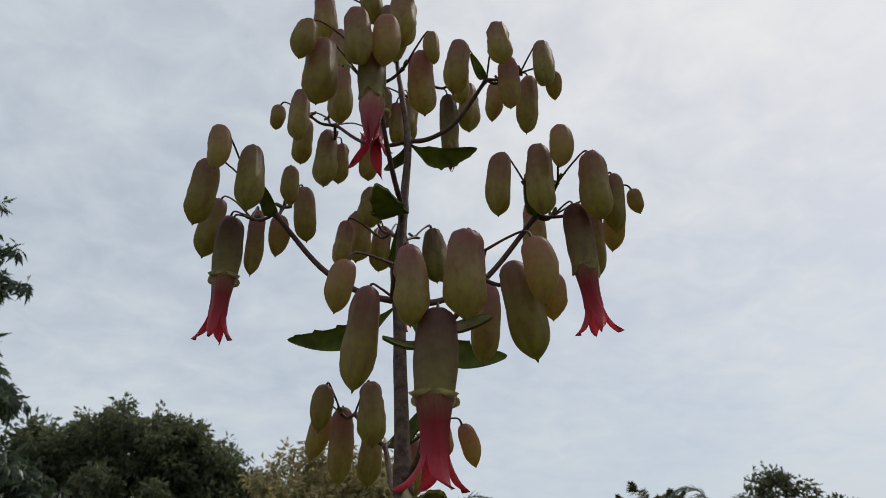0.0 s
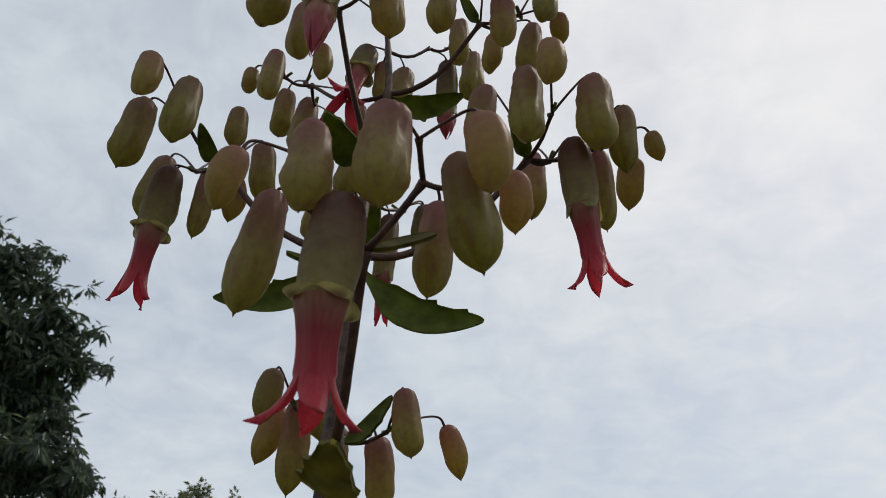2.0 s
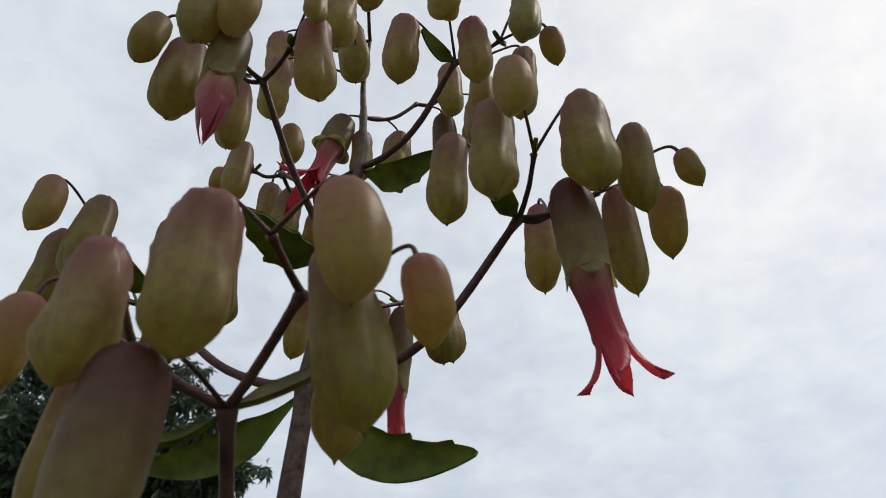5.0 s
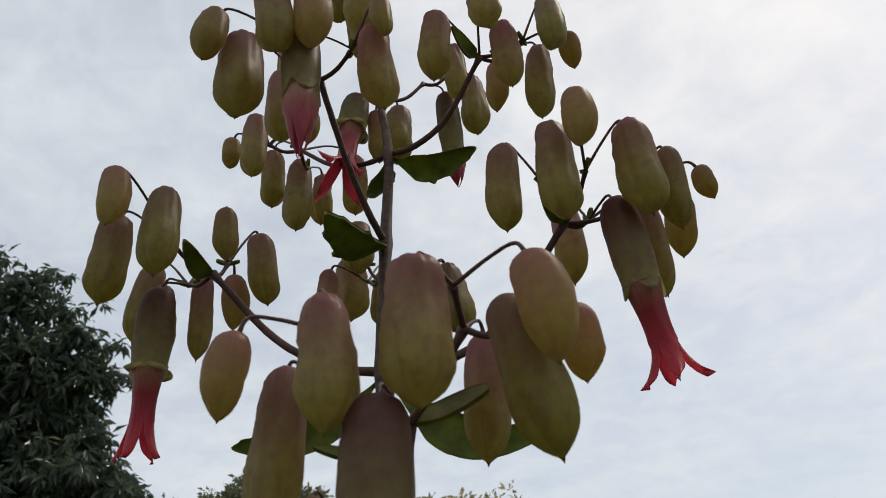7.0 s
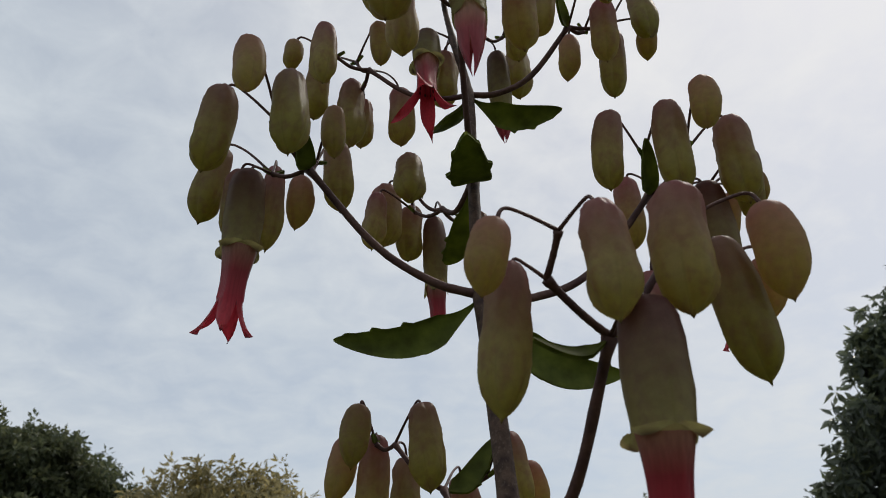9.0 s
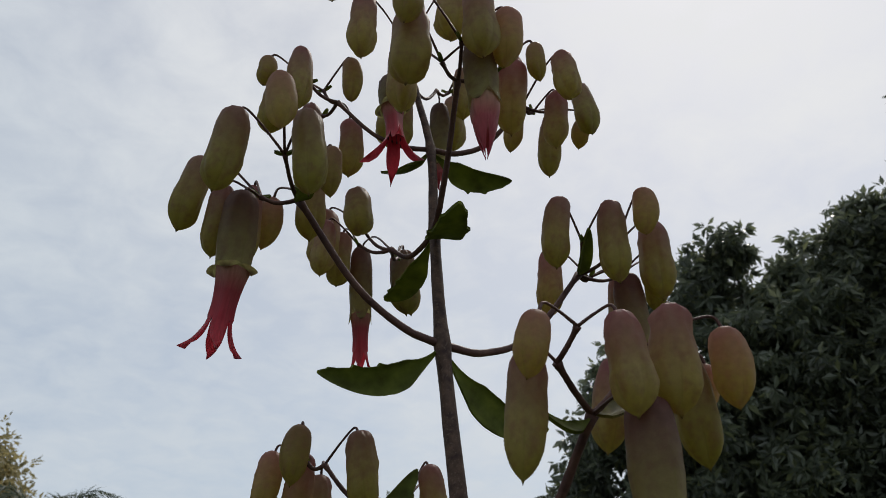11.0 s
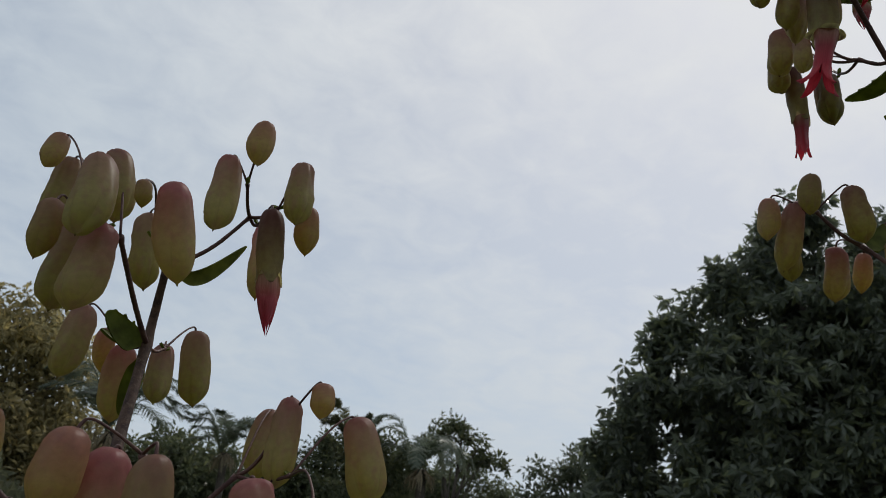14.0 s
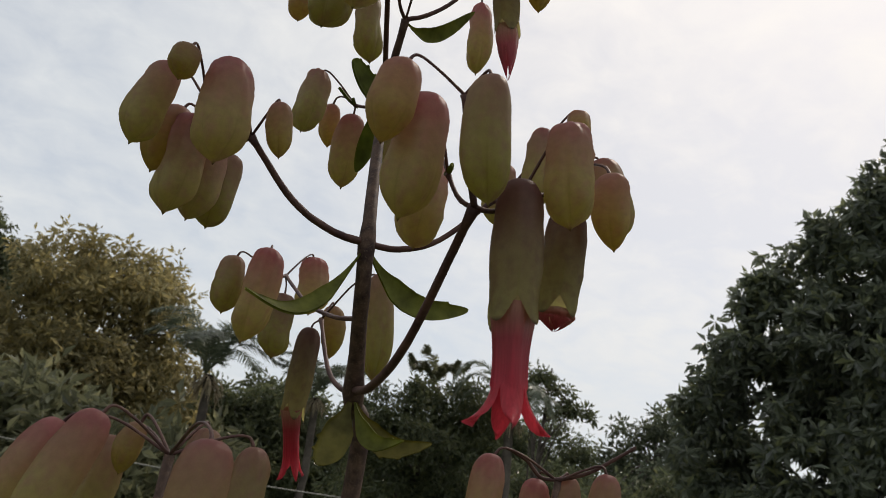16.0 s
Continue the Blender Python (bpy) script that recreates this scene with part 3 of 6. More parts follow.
def leaf(plant, base, tip, width, sag=0.2, lean=(0, -0.8, 0.6), teeth=5, material=None, label="small green toothed bract leaf", fold=0.22, point=0.62, edge=1):
    """A fleshy leaf with a few blunt teeth, folded along its midrib; places in millimetres."""
    base, tip = Vector(base) / 1000, Vector(tip) / 1000
    d = tip - base
    long, ahead = d.length, d.normalized()
    face = Vector(lean)
    face = (face - ahead * face.dot(ahead)).normalized()
    side = ahead.cross(face)
    n, verts, faces = 48, [], []
    for i in range(n + 1):
        t = i / n
        half = width / 2000 * (math.sin(math.pi * min(1, 0.04 + t * 0.955)) ** point) * (0.16 + 0.84 * min(1.0, t / 0.3) ** 1.5)
        c = base + ahead * long * t - Vector((0, 0, sag * long * math.sin(math.pi * t ** 0.85)))
        for s in (-1, -0.6, -0.2, 0.2, 0.6, 1):
            w = half * s
            if abs(s) == 1 and t > 0.45 and teeth:
                saw = (t * teeth + 0.35 * s) % 1.0
                w *= 0.96 + (0.25 if s * edge >= 0 else 0.0) * max(0.0, saw - 0.62) / 0.38
            verts.append(c + side * w + face * (fold * abs(w)) + face * 0.0004)
    rows = len(verts)
    for i in range(n):
        for k in range(5):
            faces.append((i * 6 + k, (i + 1) * 6 + k, (i + 1) * 6 + k + 1, i * 6 + k + 1))
    verts += [v - face * 0.0012 for v in verts]
    faces += [tuple(rows + j for j in reversed(f)) for f in list(faces)]
    for i in range(n):
        for k in (0, 5):
            f = (i * 6 + k, i * 6 + k + rows, (i + 1) * 6 + k + rows, (i + 1) * 6 + k)
            faces.append(f if k == 5 else tuple(reversed(f)))
    return part("leaf", mesh_of("leaf", verts, faces, material or BRACT), plant, None, label)


def mm(x, y, z):
    return Vector((x, y, z)) / 1000


# ---- the main plant ----
main = plant_root("flowering_succulent", "tall succulent flower stalk hung with yellow-green bells and red flowers")
main_nodes = [mm(33, 288, -15), mm(13, 298, 685), mm(-13.4, 293.5, 1107.1), mm(-17, 318, 1285), mm(-17.5, 320.4, 1309.7), mm(-20.3, 332.9, 1391.3), mm(-19.3, 343.1, 1446), mm(-17.5, 351.7, 1493.3), mm(-21.8, 361, 1533), mm(-24.8, 365, 1561), mm(-23.8, 367, 1593)]
limb("stem", main, main_nodes, [0.006, 0.0055, 0.0045, 0.0036, 0.0033, 0.0027, 0.0022, 0.0019, 0.0015, 0.0012, 0.0008], STEM, "brown speckled woody flower stem", 14, 0.1, [(p, 0.3) for p in main_nodes[4:9]])
limb("branch", main, [mm(-20.3, 332.9, 1391.3), mm(-37.4, 332.5, 1395.8), mm(-57.5, 332, 1409.5), mm(-81.2, 331.5, 1438.9)], [0.0016, 0.0012], swell=[(mm(-81.2, 331.5, 1438.9), 0.55)])
limb("branch", main, [mm(-20.3, 332.9, 1391.3), mm(-1.8, 332.8, 1391.2), mm(20, 332.8, 1402.3), mm(45.7, 332.7, 1434.9)], [0.0016, 0.0012], swell=[(mm(45.7, 332.7, 1434.9), 0.55)])
limb("branch", main, [mm(-17.5, 320.4, 1309.7), mm(-12.9, 306.1, 1309.1), mm(-7.5, 289.1, 1319.5), mm(-1.1, 269.1, 1351.1)], [0.0018, 0.0014], swell=[(mm(-1.1, 269.1, 1351.1), 0.55)])
limb("branch", main, [mm(-19.3, 343.1, 1446), mm(-22.3, 330.9, 1452.8), mm(-25.8, 316.6, 1466.6), mm(-29.9, 299.6, 1490.7)], [0.0014, 0.0011], swell=[(mm(-29.9, 299.6, 1490.7), 0.55)])
limb("branch", main, [mm(-17.5, 351.7, 1493.3), mm(-5.3, 348.5, 1492.9), mm(9, 344.6, 1500.9), mm(25.9, 340.1, 1525.2)], [0.0014, 0.0011], swell=[(mm(25.9, 340.1, 1525.2), 0.55)])
limb("branch", main, [mm(-17.5, 320.4, 1309.7), mm(-20.8, 336, 1307.9), mm(-24.7, 354.3, 1313.9), mm(-29.3, 375.9, 1335.5)], [0.0014, 0.0011], swell=[(mm(-29.3, 375.9, 1335.5), 0.55)])
limb("branch", main, [mm(-29.3, 375.9, 1335.5), mm(-33.9, 379.4, 1339), mm(-39.4, 383.5, 1345.1), mm(-45.8, 388.4, 1354.8)], [0.0011, 0.0009], swell=[(mm(-45.8, 388.4, 1354.8), 0.55)])
limb("branch", main, [mm(-19.3, 343.1, 1446), mm(-21.7, 350.8, 1441.2), mm(-24.4, 359.8, 1440.1), mm(-27.7, 370.4, 1447.9)], [0.0013, 0.001], swell=[(mm(-27.7, 370.4, 1447.9), 0.55)])
limb("branch", main, [mm(-17.5, 351.7, 1493.3), mm(-29.3, 355.3, 1493.6), mm(-43.2, 359.5, 1499.2), mm(-59.6, 364.4, 1515)], [0.0012, 0.0009], swell=[(mm(-59.6, 364.4, 1515), 0.55)])
limb("twig", main, [mm(-81.2, 331.5, 1438.9), mm(-84.1, 327.5, 1439.2), mm(-87.4, 322.7, 1441.5), mm(-91.4, 317.2, 1447.3)], [0.0009, 0.00072], swell=[(mm(-91.4, 317.2, 1447.3), 0.55)])
leaf(main, (-91.4, 317.2, 1447.3), (-87.9, 314.9, 1449.1), 1.8, sag=0.05, teeth=0, point=0.5, label="tiny scale leaf at a fork")
leaf(main, (-91.4, 317.2, 1447.3), (-94.8, 319.4, 1449.1), 1.8, sag=0.05, teeth=0, point=0.5, label="tiny scale leaf at a fork")
bell(main, mm(-91.4, 317.2, 1447.3), -100.8, 295.3, 1464.5, 2.2, -3.7, -25.3, 11.3)
bell(main, mm(-91.4, 317.2, 1447.3), -110.5, 315.4, 1459.8, -4.2, 0.4, -35, 13.7)
bell(main, mm(-91.4, 317.2, 1447.3), -87.6, 305.6, 1460, 1.9, -5.4, -37.7, 13.3)
limb("twig", main, [mm(-81.2, 331.5, 1438.9), mm(-80.5, 333.4, 1439), mm(-79.7, 335.6, 1440.8), mm(-78.7, 338.2, 1446.1)], [0.0009, 0.00072], swell=[(mm(-78.7, 338.2, 1446.1), 0.55)])
leaf(main, (-78.7, 338.2, 1446.1), (-74.8, 339.9, 1447.6), 1.8, sag=0.05, teeth=0, point=0.5, label="tiny scale leaf at a fork")
leaf(main, (-78.7, 338.2, 1446.1), (-82.6, 336.6, 1447.6), 1.8, sag=0.05, teeth=0, point=0.5, label="tiny scale leaf at a fork")
bell(main, mm(-78.7, 338.2, 1446.1), -72.6, 321.2, 1458.9, 0.7, 0.8, -21.8, 9.7)
bell(main, mm(-78.7, 338.2, 1446.1), -72.3, 351.6, 1465.4, 3, 3.2, -30.2, 12.4)
bell(main, mm(-78.7, 338.2, 1446.1), -85.1, 358.5, 1453.4, -1.5, 4.3, -22.4, 11.2)
limb("twig", main, [mm(-81.2, 331.5, 1438.9), mm(-84.8, 333.5, 1437.7), mm(-89, 335.8, 1437.6), mm(-94, 338.6, 1440.2)], [0.0009, 0.00072], swell=[(mm(-94, 338.6, 1440.2), 0.55)])
leaf(main, (-94, 338.6, 1440.2), (-90.1, 339.4, 1442.3), 1.8, sag=0.05, teeth=0, point=0.5, label="tiny scale leaf at a fork")
leaf(main, (-94, 338.6, 1440.2), (-97.9, 337.8, 1442.3), 1.8, sag=0.05, teeth=0, point=0.5, label="tiny scale leaf at a fork")
flower(main, mm(-94, 338.6, 1440.2), -101.5, 332, 1436, -0.4, -1.5, -34.8, -2.5, 3, -26.4, 13.5, WIDE, "dull purple-green open calyx", aim=(-1, 0.1, 0), curled=True)
bell(main, mm(-94, 338.6, 1440.2), -115.1, 350.8, 1459, -5.5, -0.3, -33.6, 12.0)
bell(main, mm(-94, 338.6, 1440.2), -94.5, 351.3, 1452.1, -1.6, 1.3, -36.4, 9.9)
bell(main, mm(-94, 338.6, 1440.2), -106.6, 343.6, 1444.8, -1, 3.4, -29.4, 11.2)
limb("twig", main, [mm(45.7, 332.7, 1434.9), mm(44.5, 329.8, 1435.6), mm(43, 326.3, 1438.4), mm(41.3, 322.2, 1444.9)], [0.0009, 0.00072], swell=[(mm(41.3, 322.2, 1444.9), 0.55)])
leaf(main, (41.3, 322.2, 1444.9), (44.2, 325.3, 1446.4), 1.8, sag=0.05, teeth=0, point=0.5, label="tiny scale leaf at a fork")
leaf(main, (41.3, 322.2, 1444.9), (38.4, 319, 1446.4), 1.8, sag=0.05, teeth=0, point=0.5, label="tiny scale leaf at a fork")
bell(main, mm(41.3, 322.2, 1444.9), 29.7, 320.3, 1462.9, -3.5, 1.1, -34, 12.5)
bell(main, mm(41.3, 322.2, 1444.9), 45.7, 306.7, 1457.9, -0.6, -1.8, -38.4, 13.4)
limb("twig", main, [mm(45.7, 332.7, 1434.9), mm(48.3, 328.2, 1435.4), mm(51.5, 322.9, 1437.9), mm(55.1, 316.7, 1444)], [0.0009, 0.00072], swell=[(mm(55.1, 316.7, 1444), 0.55)])
leaf(main, (55.1, 316.7, 1444), (53.8, 320.2, 1446.5), 1.8, sag=0.05, teeth=0, point=0.5, label="tiny scale leaf at a fork")
leaf(main, (55.1, 316.7, 1444), (56.5, 313.2, 1446.5), 1.8, sag=0.05, teeth=0, point=0.5, label="tiny scale leaf at a fork")
bell(main, mm(55.1, 316.7, 1444), 55, 295.9, 1461, -1.9, -0.9, -22.7, 11.8)
bell(main, mm(55.1, 316.7, 1444), 70.7, 311.3, 1456.4, 0.3, -1, -37, 15.4)
limb("twig", main, [mm(45.7, 332.7, 1434.9), mm(48.2, 333.9, 1433.9), mm(51.1, 335.2, 1434.1), mm(54.5, 336.9, 1437)], [0.0009, 0.00072], swell=[(mm(54.5, 336.9, 1437), 0.55)])
leaf(main, (54.5, 336.9, 1437), (55.9, 334.3, 1440.4), 1.8, sag=0.05, teeth=0, point=0.5, label="tiny scale leaf at a fork")
leaf(main, (54.5, 336.9, 1437), (53.1, 339.5, 1440.4), 1.8, sag=0.05, teeth=0, point=0.5, label="tiny scale leaf at a fork")
flower(main, mm(54.5, 336.9, 1437), 62.5, 322, 1433.6, 2.2, -0.9, -35.2, 4, 6, -27.6, 13.5, WIDE, "dull purple-green open calyx", aim=(1, 0.15, 0))
bell(main, mm(54.5, 336.9, 1437), 74.3, 341.2, 1444.9, 1, 1.7, -38.3, 11.7)
bell(main, mm(54.5, 336.9, 1437), 48.1, 357.6, 1459, -1.4, 0.9, -34.6, 12.7)
limb("twig", main, [mm(45.7, 332.7, 1434.9), mm(52.5, 333.5, 1434.5), mm(60.4, 334.3, 1435.7), mm(69.9, 335.4, 1440)], [0.0009, 0.00072], swell=[(mm(69.9, 335.4, 1440), 0.55)])
leaf(main, (69.9, 335.4, 1440), (72.3, 332.4, 1442.2), 1.8, sag=0.05, teeth=0, point=0.5, label="tiny scale leaf at a fork")
leaf(main, (69.9, 335.4, 1440), (67.4, 338.4, 1442.2), 1.8, sag=0.05, teeth=0, point=0.5, label="tiny scale leaf at a fork")
bell(main, mm(69.9, 335.4, 1440), 83.2, 322.5, 1451.4, -0.6, 4.3, -29.6, 11.2)
bell(main, mm(69.9, 335.4, 1440), 96.2, 339.8, 1453.4, 3.6, 5.3, -11.6, 8.5)
bell(main, mm(69.9, 335.4, 1440), 89.4, 350.5, 1449.6, -2.5, 10.6, -20.6, 12.1)
limb("branch", main, [mm(-1.1, 269.1, 1351.1), mm(-5.9, 266.8, 1353.5), mm(-11.6, 264.2, 1357.2), mm(-18.2, 261, 1362.3)], [0.0011, 0.001], swell=[(mm(-18.2, 261, 1362.3), 0.55)])
limb("branch", main, [mm(-18.2, 261, 1362.3), mm(-17.9, 258.3, 1364), mm(-17.4, 255.1, 1366.7), mm(-16.9, 251.3, 1370.4)], [0.0009, 0.0008], swell=[(mm(-16.9, 251.3, 1370.4), 0.55)])
limb("branch", main, [mm(-1.1, 269.1, 1351.1), mm(3.3, 267.8, 1355.4), mm(8.5, 266.3, 1361.8), mm(14.7, 264.5, 1370.6)], [0.0011, 0.001], swell=[(mm(14.7, 264.5, 1370.6), 0.55)])
limb("branch", main, [mm(14.7, 264.5, 1370.6), mm(14.7, 260.7, 1371.5), mm(14.8, 256.2, 1372.9), mm(14.9, 250.9, 1374.8)], [0.0009, 0.0008], swell=[(mm(14.9, 250.9, 1374.8), 0.55)])
bell(main, mm(-18.2, 261, 1362.3), -26.8, 261.6, 1366.7, -4.4, -0.5, -39.4, 13.0)
bell(main, mm(-16.9, 251.3, 1370.4), -33, 247, 1370.4, -4.7, 0.6, -19.4, 10.3)
bell(main, mm(-16.9, 251.3, 1370.4), -11.1, 240.1, 1371.8, 0.6, -2.6, -30.5, 12.3)
bell(main, mm(14.9, 250.9, 1374.8), 8.7, 241.1, 1377.6, -2, -1, -33.1, 14.5)
bell(main, mm(14.9, 250.9, 1374.8), 32.3, 244.4, 1376.5, 2.6, 0.9, -25.3, 13.1)
limb("twig", main, [mm(14.7, 264.5, 1370.6), mm(17.4, 263.6, 1368.4), mm(20.7, 262.6, 1366.8), mm(24.5, 261.4, 1367.4)], [0.0009, 0.00072], swell=[(mm(24.5, 261.4, 1367.4), 0.55)])
leaf(main, (24.5, 261.4, 1367.4), (27.7, 263.1, 1370), 1.8, sag=0.05, teeth=0, point=0.5, label="tiny scale leaf at a fork")
leaf(main, (24.5, 261.4, 1367.4), (21.3, 259.6, 1370), 1.8, sag=0.05, teeth=0, point=0.5, label="tiny scale leaf at a fork")
bell(main, mm(24.5, 261.4, 1367.4), 24.9, 256.3, 1373, 7.3, 2.3, -36.9, 14.1)
bell(main, mm(24.5, 261.4, 1367.4), 40.1, 261.4, 1371.2, 0.5, 6.4, -16.8, 9.9)
bell(main, mm(14.7, 264.5, 1370.6), 17.9, 280.7, 1375.5, -3.3, 3.2, -31.5, 12.2)
flower(main, mm(-1.1, 269.1, 1351.1), -1.7, 243.3, 1348.9, -1.5, -2.1, -32.8, 0, 4.2, -25.4, 14.5, WIDE, "large purple-brown open calyx", curled=True, aim=(-1, -0.2, 0))
limb("twig", main, [mm(-29.9, 299.6, 1490.7), mm(-31.4, 295.6, 1490.6), mm(-33.2, 290.9, 1492.2), mm(-35.4, 285.3, 1497)], [0.0009, 0.00072], swell=[(mm(-35.4, 285.3, 1497), 0.55)])
leaf(main, (-35.4, 285.3, 1497), (-31.9, 287.7, 1498.7), 1.8, sag=0.05, teeth=0, point=0.5, label="tiny scale leaf at a fork")
leaf(main, (-35.4, 285.3, 1497), (-38.8, 282.9, 1498.7), 1.8, sag=0.05, teeth=0, point=0.5, label="tiny scale leaf at a fork")
bell(main, mm(-35.4, 285.3, 1497), -36.8, 269.9, 1509.9, 2.3, 0.4, -32.4, 13.7)
bell(main, mm(-35.4, 285.3, 1497), -23.2, 271.5, 1506.6, -0.2, 1.4, -27.8, 13.3)
bell(main, mm(-35.4, 285.3, 1497), -59.6, 279.4, 1511.9, -3.5, -2.5, -24, 12.1)
limb("twig", main, [mm(-29.9, 299.6, 1490.7), mm(-26.1, 297.8, 1490.1), mm(-21.7, 295.6, 1490.9), mm(-16.5, 293.1, 1494.7)], [0.0009, 0.00072], swell=[(mm(-16.5, 293.1, 1494.7), 0.55)])
leaf(main, (-16.5, 293.1, 1494.7), (-14.8, 289.2, 1496.3), 1.8, sag=0.05, teeth=0, point=0.5, label="tiny scale leaf at a fork")
leaf(main, (-16.5, 293.1, 1494.7), (-18.1, 297, 1496.3), 1.8, sag=0.05, teeth=0, point=0.5, label="tiny scale leaf at a fork")
bell(main, mm(-16.5, 293.1, 1494.7), -7.8, 291.9, 1503.1, 0.7, 6.2, -32.7, 13.5)
bell(main, mm(-16.5, 293.1, 1494.7), -3.1, 283.7, 1507.5, 0.7, -0.2, -19.3, 8.2)
limb("twig", main, [mm(-29.9, 299.6, 1490.7), mm(-32.2, 298.9, 1490.1), mm(-34.9, 298.1, 1491), mm(-38.2, 297.2, 1495)], [0.0009, 0.00072], swell=[(mm(-38.2, 297.2, 1495), 0.55)])
leaf(main, (-38.2, 297.2, 1495), (-35.3, 300.4, 1496.3), 1.8, sag=0.05, teeth=0, point=0.5, label="tiny scale leaf at a fork")
leaf(main, (-38.2, 297.2, 1495), (-41, 293.9, 1496.3), 1.8, sag=0.05, teeth=0, point=0.5, label="tiny scale leaf at a fork")
flower(main, mm(-38.2, 297.2, 1495), -30.6, 282.2, 1495.7, 1, -3.2, -31.2, -0.3, -0.8, -23.8, 13.0, SHUT, "green calyx with a closed purple-red corolla")
bell(main, mm(-38.2, 297.2, 1495), -54.6, 289.8, 1509.7, -1.8, 0.5, -37.6, 17.0)
bell(main, mm(-38.2, 297.2, 1495), -49.5, 313.6, 1511.8, 0.8, -1.7, -35.1, 12.5)
bell(main, mm(25.9, 340.1, 1525.2), 11.7, 323.5, 1537.8, -4.6, 4, -31.8, 13.9)
bell(main, mm(25.9, 340.1, 1525.2), 30.3, 311.7, 1537.7, 1, -2.7, -28.4, 12.9)
limb("twig", main, [mm(25.9, 340.1, 1525.2), mm(28, 340.8, 1523.8), mm(30.6, 341.7, 1523.4), mm(33.6, 342.7, 1525.6)], [0.0009, 0.00072], swell=[(mm(33.6, 342.7, 1525.6), 0.55)])
leaf(main, (33.6, 342.7, 1525.6), (36.4, 345.4, 1527.9), 1.8, sag=0.05, teeth=0, point=0.5, label="tiny scale leaf at a fork")
leaf(main, (33.6, 342.7, 1525.6), (30.7, 340.1, 1527.9), 1.8, sag=0.05, teeth=0, point=0.5, label="tiny scale leaf at a fork")
bell(main, mm(33.6, 342.7, 1525.6), 36.7, 325.8, 1527.5, 0.4, 4.2, -30.2, 12.7)
bell(main, mm(33.6, 342.7, 1525.6), 50.9, 351.4, 1535.4, -4.4, -0.3, -38.9, 12.7)
bell(main, mm(33.6, 342.7, 1525.6), 31.9, 357.4, 1536.5, -2.6, -0.5, -26.8, 10.5)
limb("twig", main, [mm(25.9, 340.1, 1525.2), mm(31, 339.6, 1524.3), mm(37.1, 339, 1524.6), mm(44.3, 338.3, 1527.7)], [0.0009, 0.00072], swell=[(mm(44.3, 338.3, 1527.7), 0.55)])
leaf(main, (44.3, 338.3, 1527.7), (45.6, 342.3, 1529.5), 1.8, sag=0.05, teeth=0, point=0.5, label="tiny scale leaf at a fork")
leaf(main, (44.3, 338.3, 1527.7), (43, 334.4, 1529.5), 1.8, sag=0.05, teeth=0, point=0.5, label="tiny scale leaf at a fork")
bell(main, mm(44.3, 338.3, 1527.7), 56.1, 333.6, 1544, -0.5, -8.4, -35.5, 12.3)
bell(main, mm(44.3, 338.3, 1527.7), 62.7, 340.2, 1530, 0.6, 7.9, -13.9, 9.6)
limb("branch", main, [mm(-21.8, 361, 1533), mm(-16.6, 365.2, 1533.8), mm(-10.5, 370.2, 1538.5), mm(-3.3, 376.1, 1550.3)], [0.0009, 0.0008], swell=[(mm(-3.3, 376.1, 1550.3), 0.55)])
flower(main, mm(-3.3, 376.1, 1550.3), 5, 389.6, 1552.9, 0.7, 0.1, -39.3, 0.3, 0, -15.3, 11.5, SHUT, "slim calyx with a closed red corolla")
limb("twig", main, [mm(-3.3, 376.1, 1550.3), mm(-0.4, 377.9, 1550.3), mm(2.9, 380, 1552.1), mm(6.9, 382.5, 1557.2)], [0.0009, 0.00072], swell=[(mm(6.9, 382.5, 1557.2), 0.55)])
leaf(main, (6.9, 382.5, 1557.2), (3.7, 384.7, 1559.5), 1.8, sag=0.05, teeth=0, point=0.5, label="tiny scale leaf at a fork")
leaf(main, (6.9, 382.5, 1557.2), (10.1, 380.4, 1559.5), 1.8, sag=0.05, teeth=0, point=0.5, label="tiny scale leaf at a fork")
bell(main, mm(6.9, 382.5, 1557.2), 18, 399.3, 1569.6, 0.1, -1.4, -37.6, 13.8)
bell(main, mm(6.9, 382.5, 1557.2), 12.6, 376.4, 1570.6, 0.5, 0.7, -33.2, 11.7)
bell(main, mm(-21.8, 361, 1533), -19.5, 397, 1557, -2.5, -1.5, -35.5, 14.9)
flower(main, mm(-21.8, 361, 1533), -33.2, 365.6, 1538.9, -1.3, -8.1, -26.1, -1.7, -11.7, -34, 13.0, STAR, "wrinkled green calyx of an open flower", curled=True, aim=(-0.15, -1, 0))
bell(main, mm(-21.8, 361, 1533), -25, 367.1, 1531, 0, 0.3, -28.8, 9.5)
limb("twig", main, [mm(-59.6, 364.4, 1515), mm(-63.7, 364.3, 1514.9), mm(-68.5, 364.3, 1516.5), mm(-74.2, 364.2, 1521.4)], [0.0009, 0.00072], swell=[(mm(-74.2, 364.2, 1521.4), 0.55)])
leaf(main, (-74.2, 364.2, 1521.4), (-78.1, 365.7, 1523.2), 1.8, sag=0.05, teeth=0, point=0.5, label="tiny scale leaf at a fork")
leaf(main, (-74.2, 364.2, 1521.4), (-70.4, 362.8, 1523.2), 1.8, sag=0.05, teeth=0, point=0.5, label="tiny scale leaf at a fork")
bell(main, mm(-74.2, 364.2, 1521.4), -79.5, 361.8, 1537.4, 0.1, -4.1, -37.2, 12.5)
bell(main, mm(-74.2, 364.2, 1521.4), -92.9, 366.5, 1530.7, -1, -0.1, -16.1, 9.3)
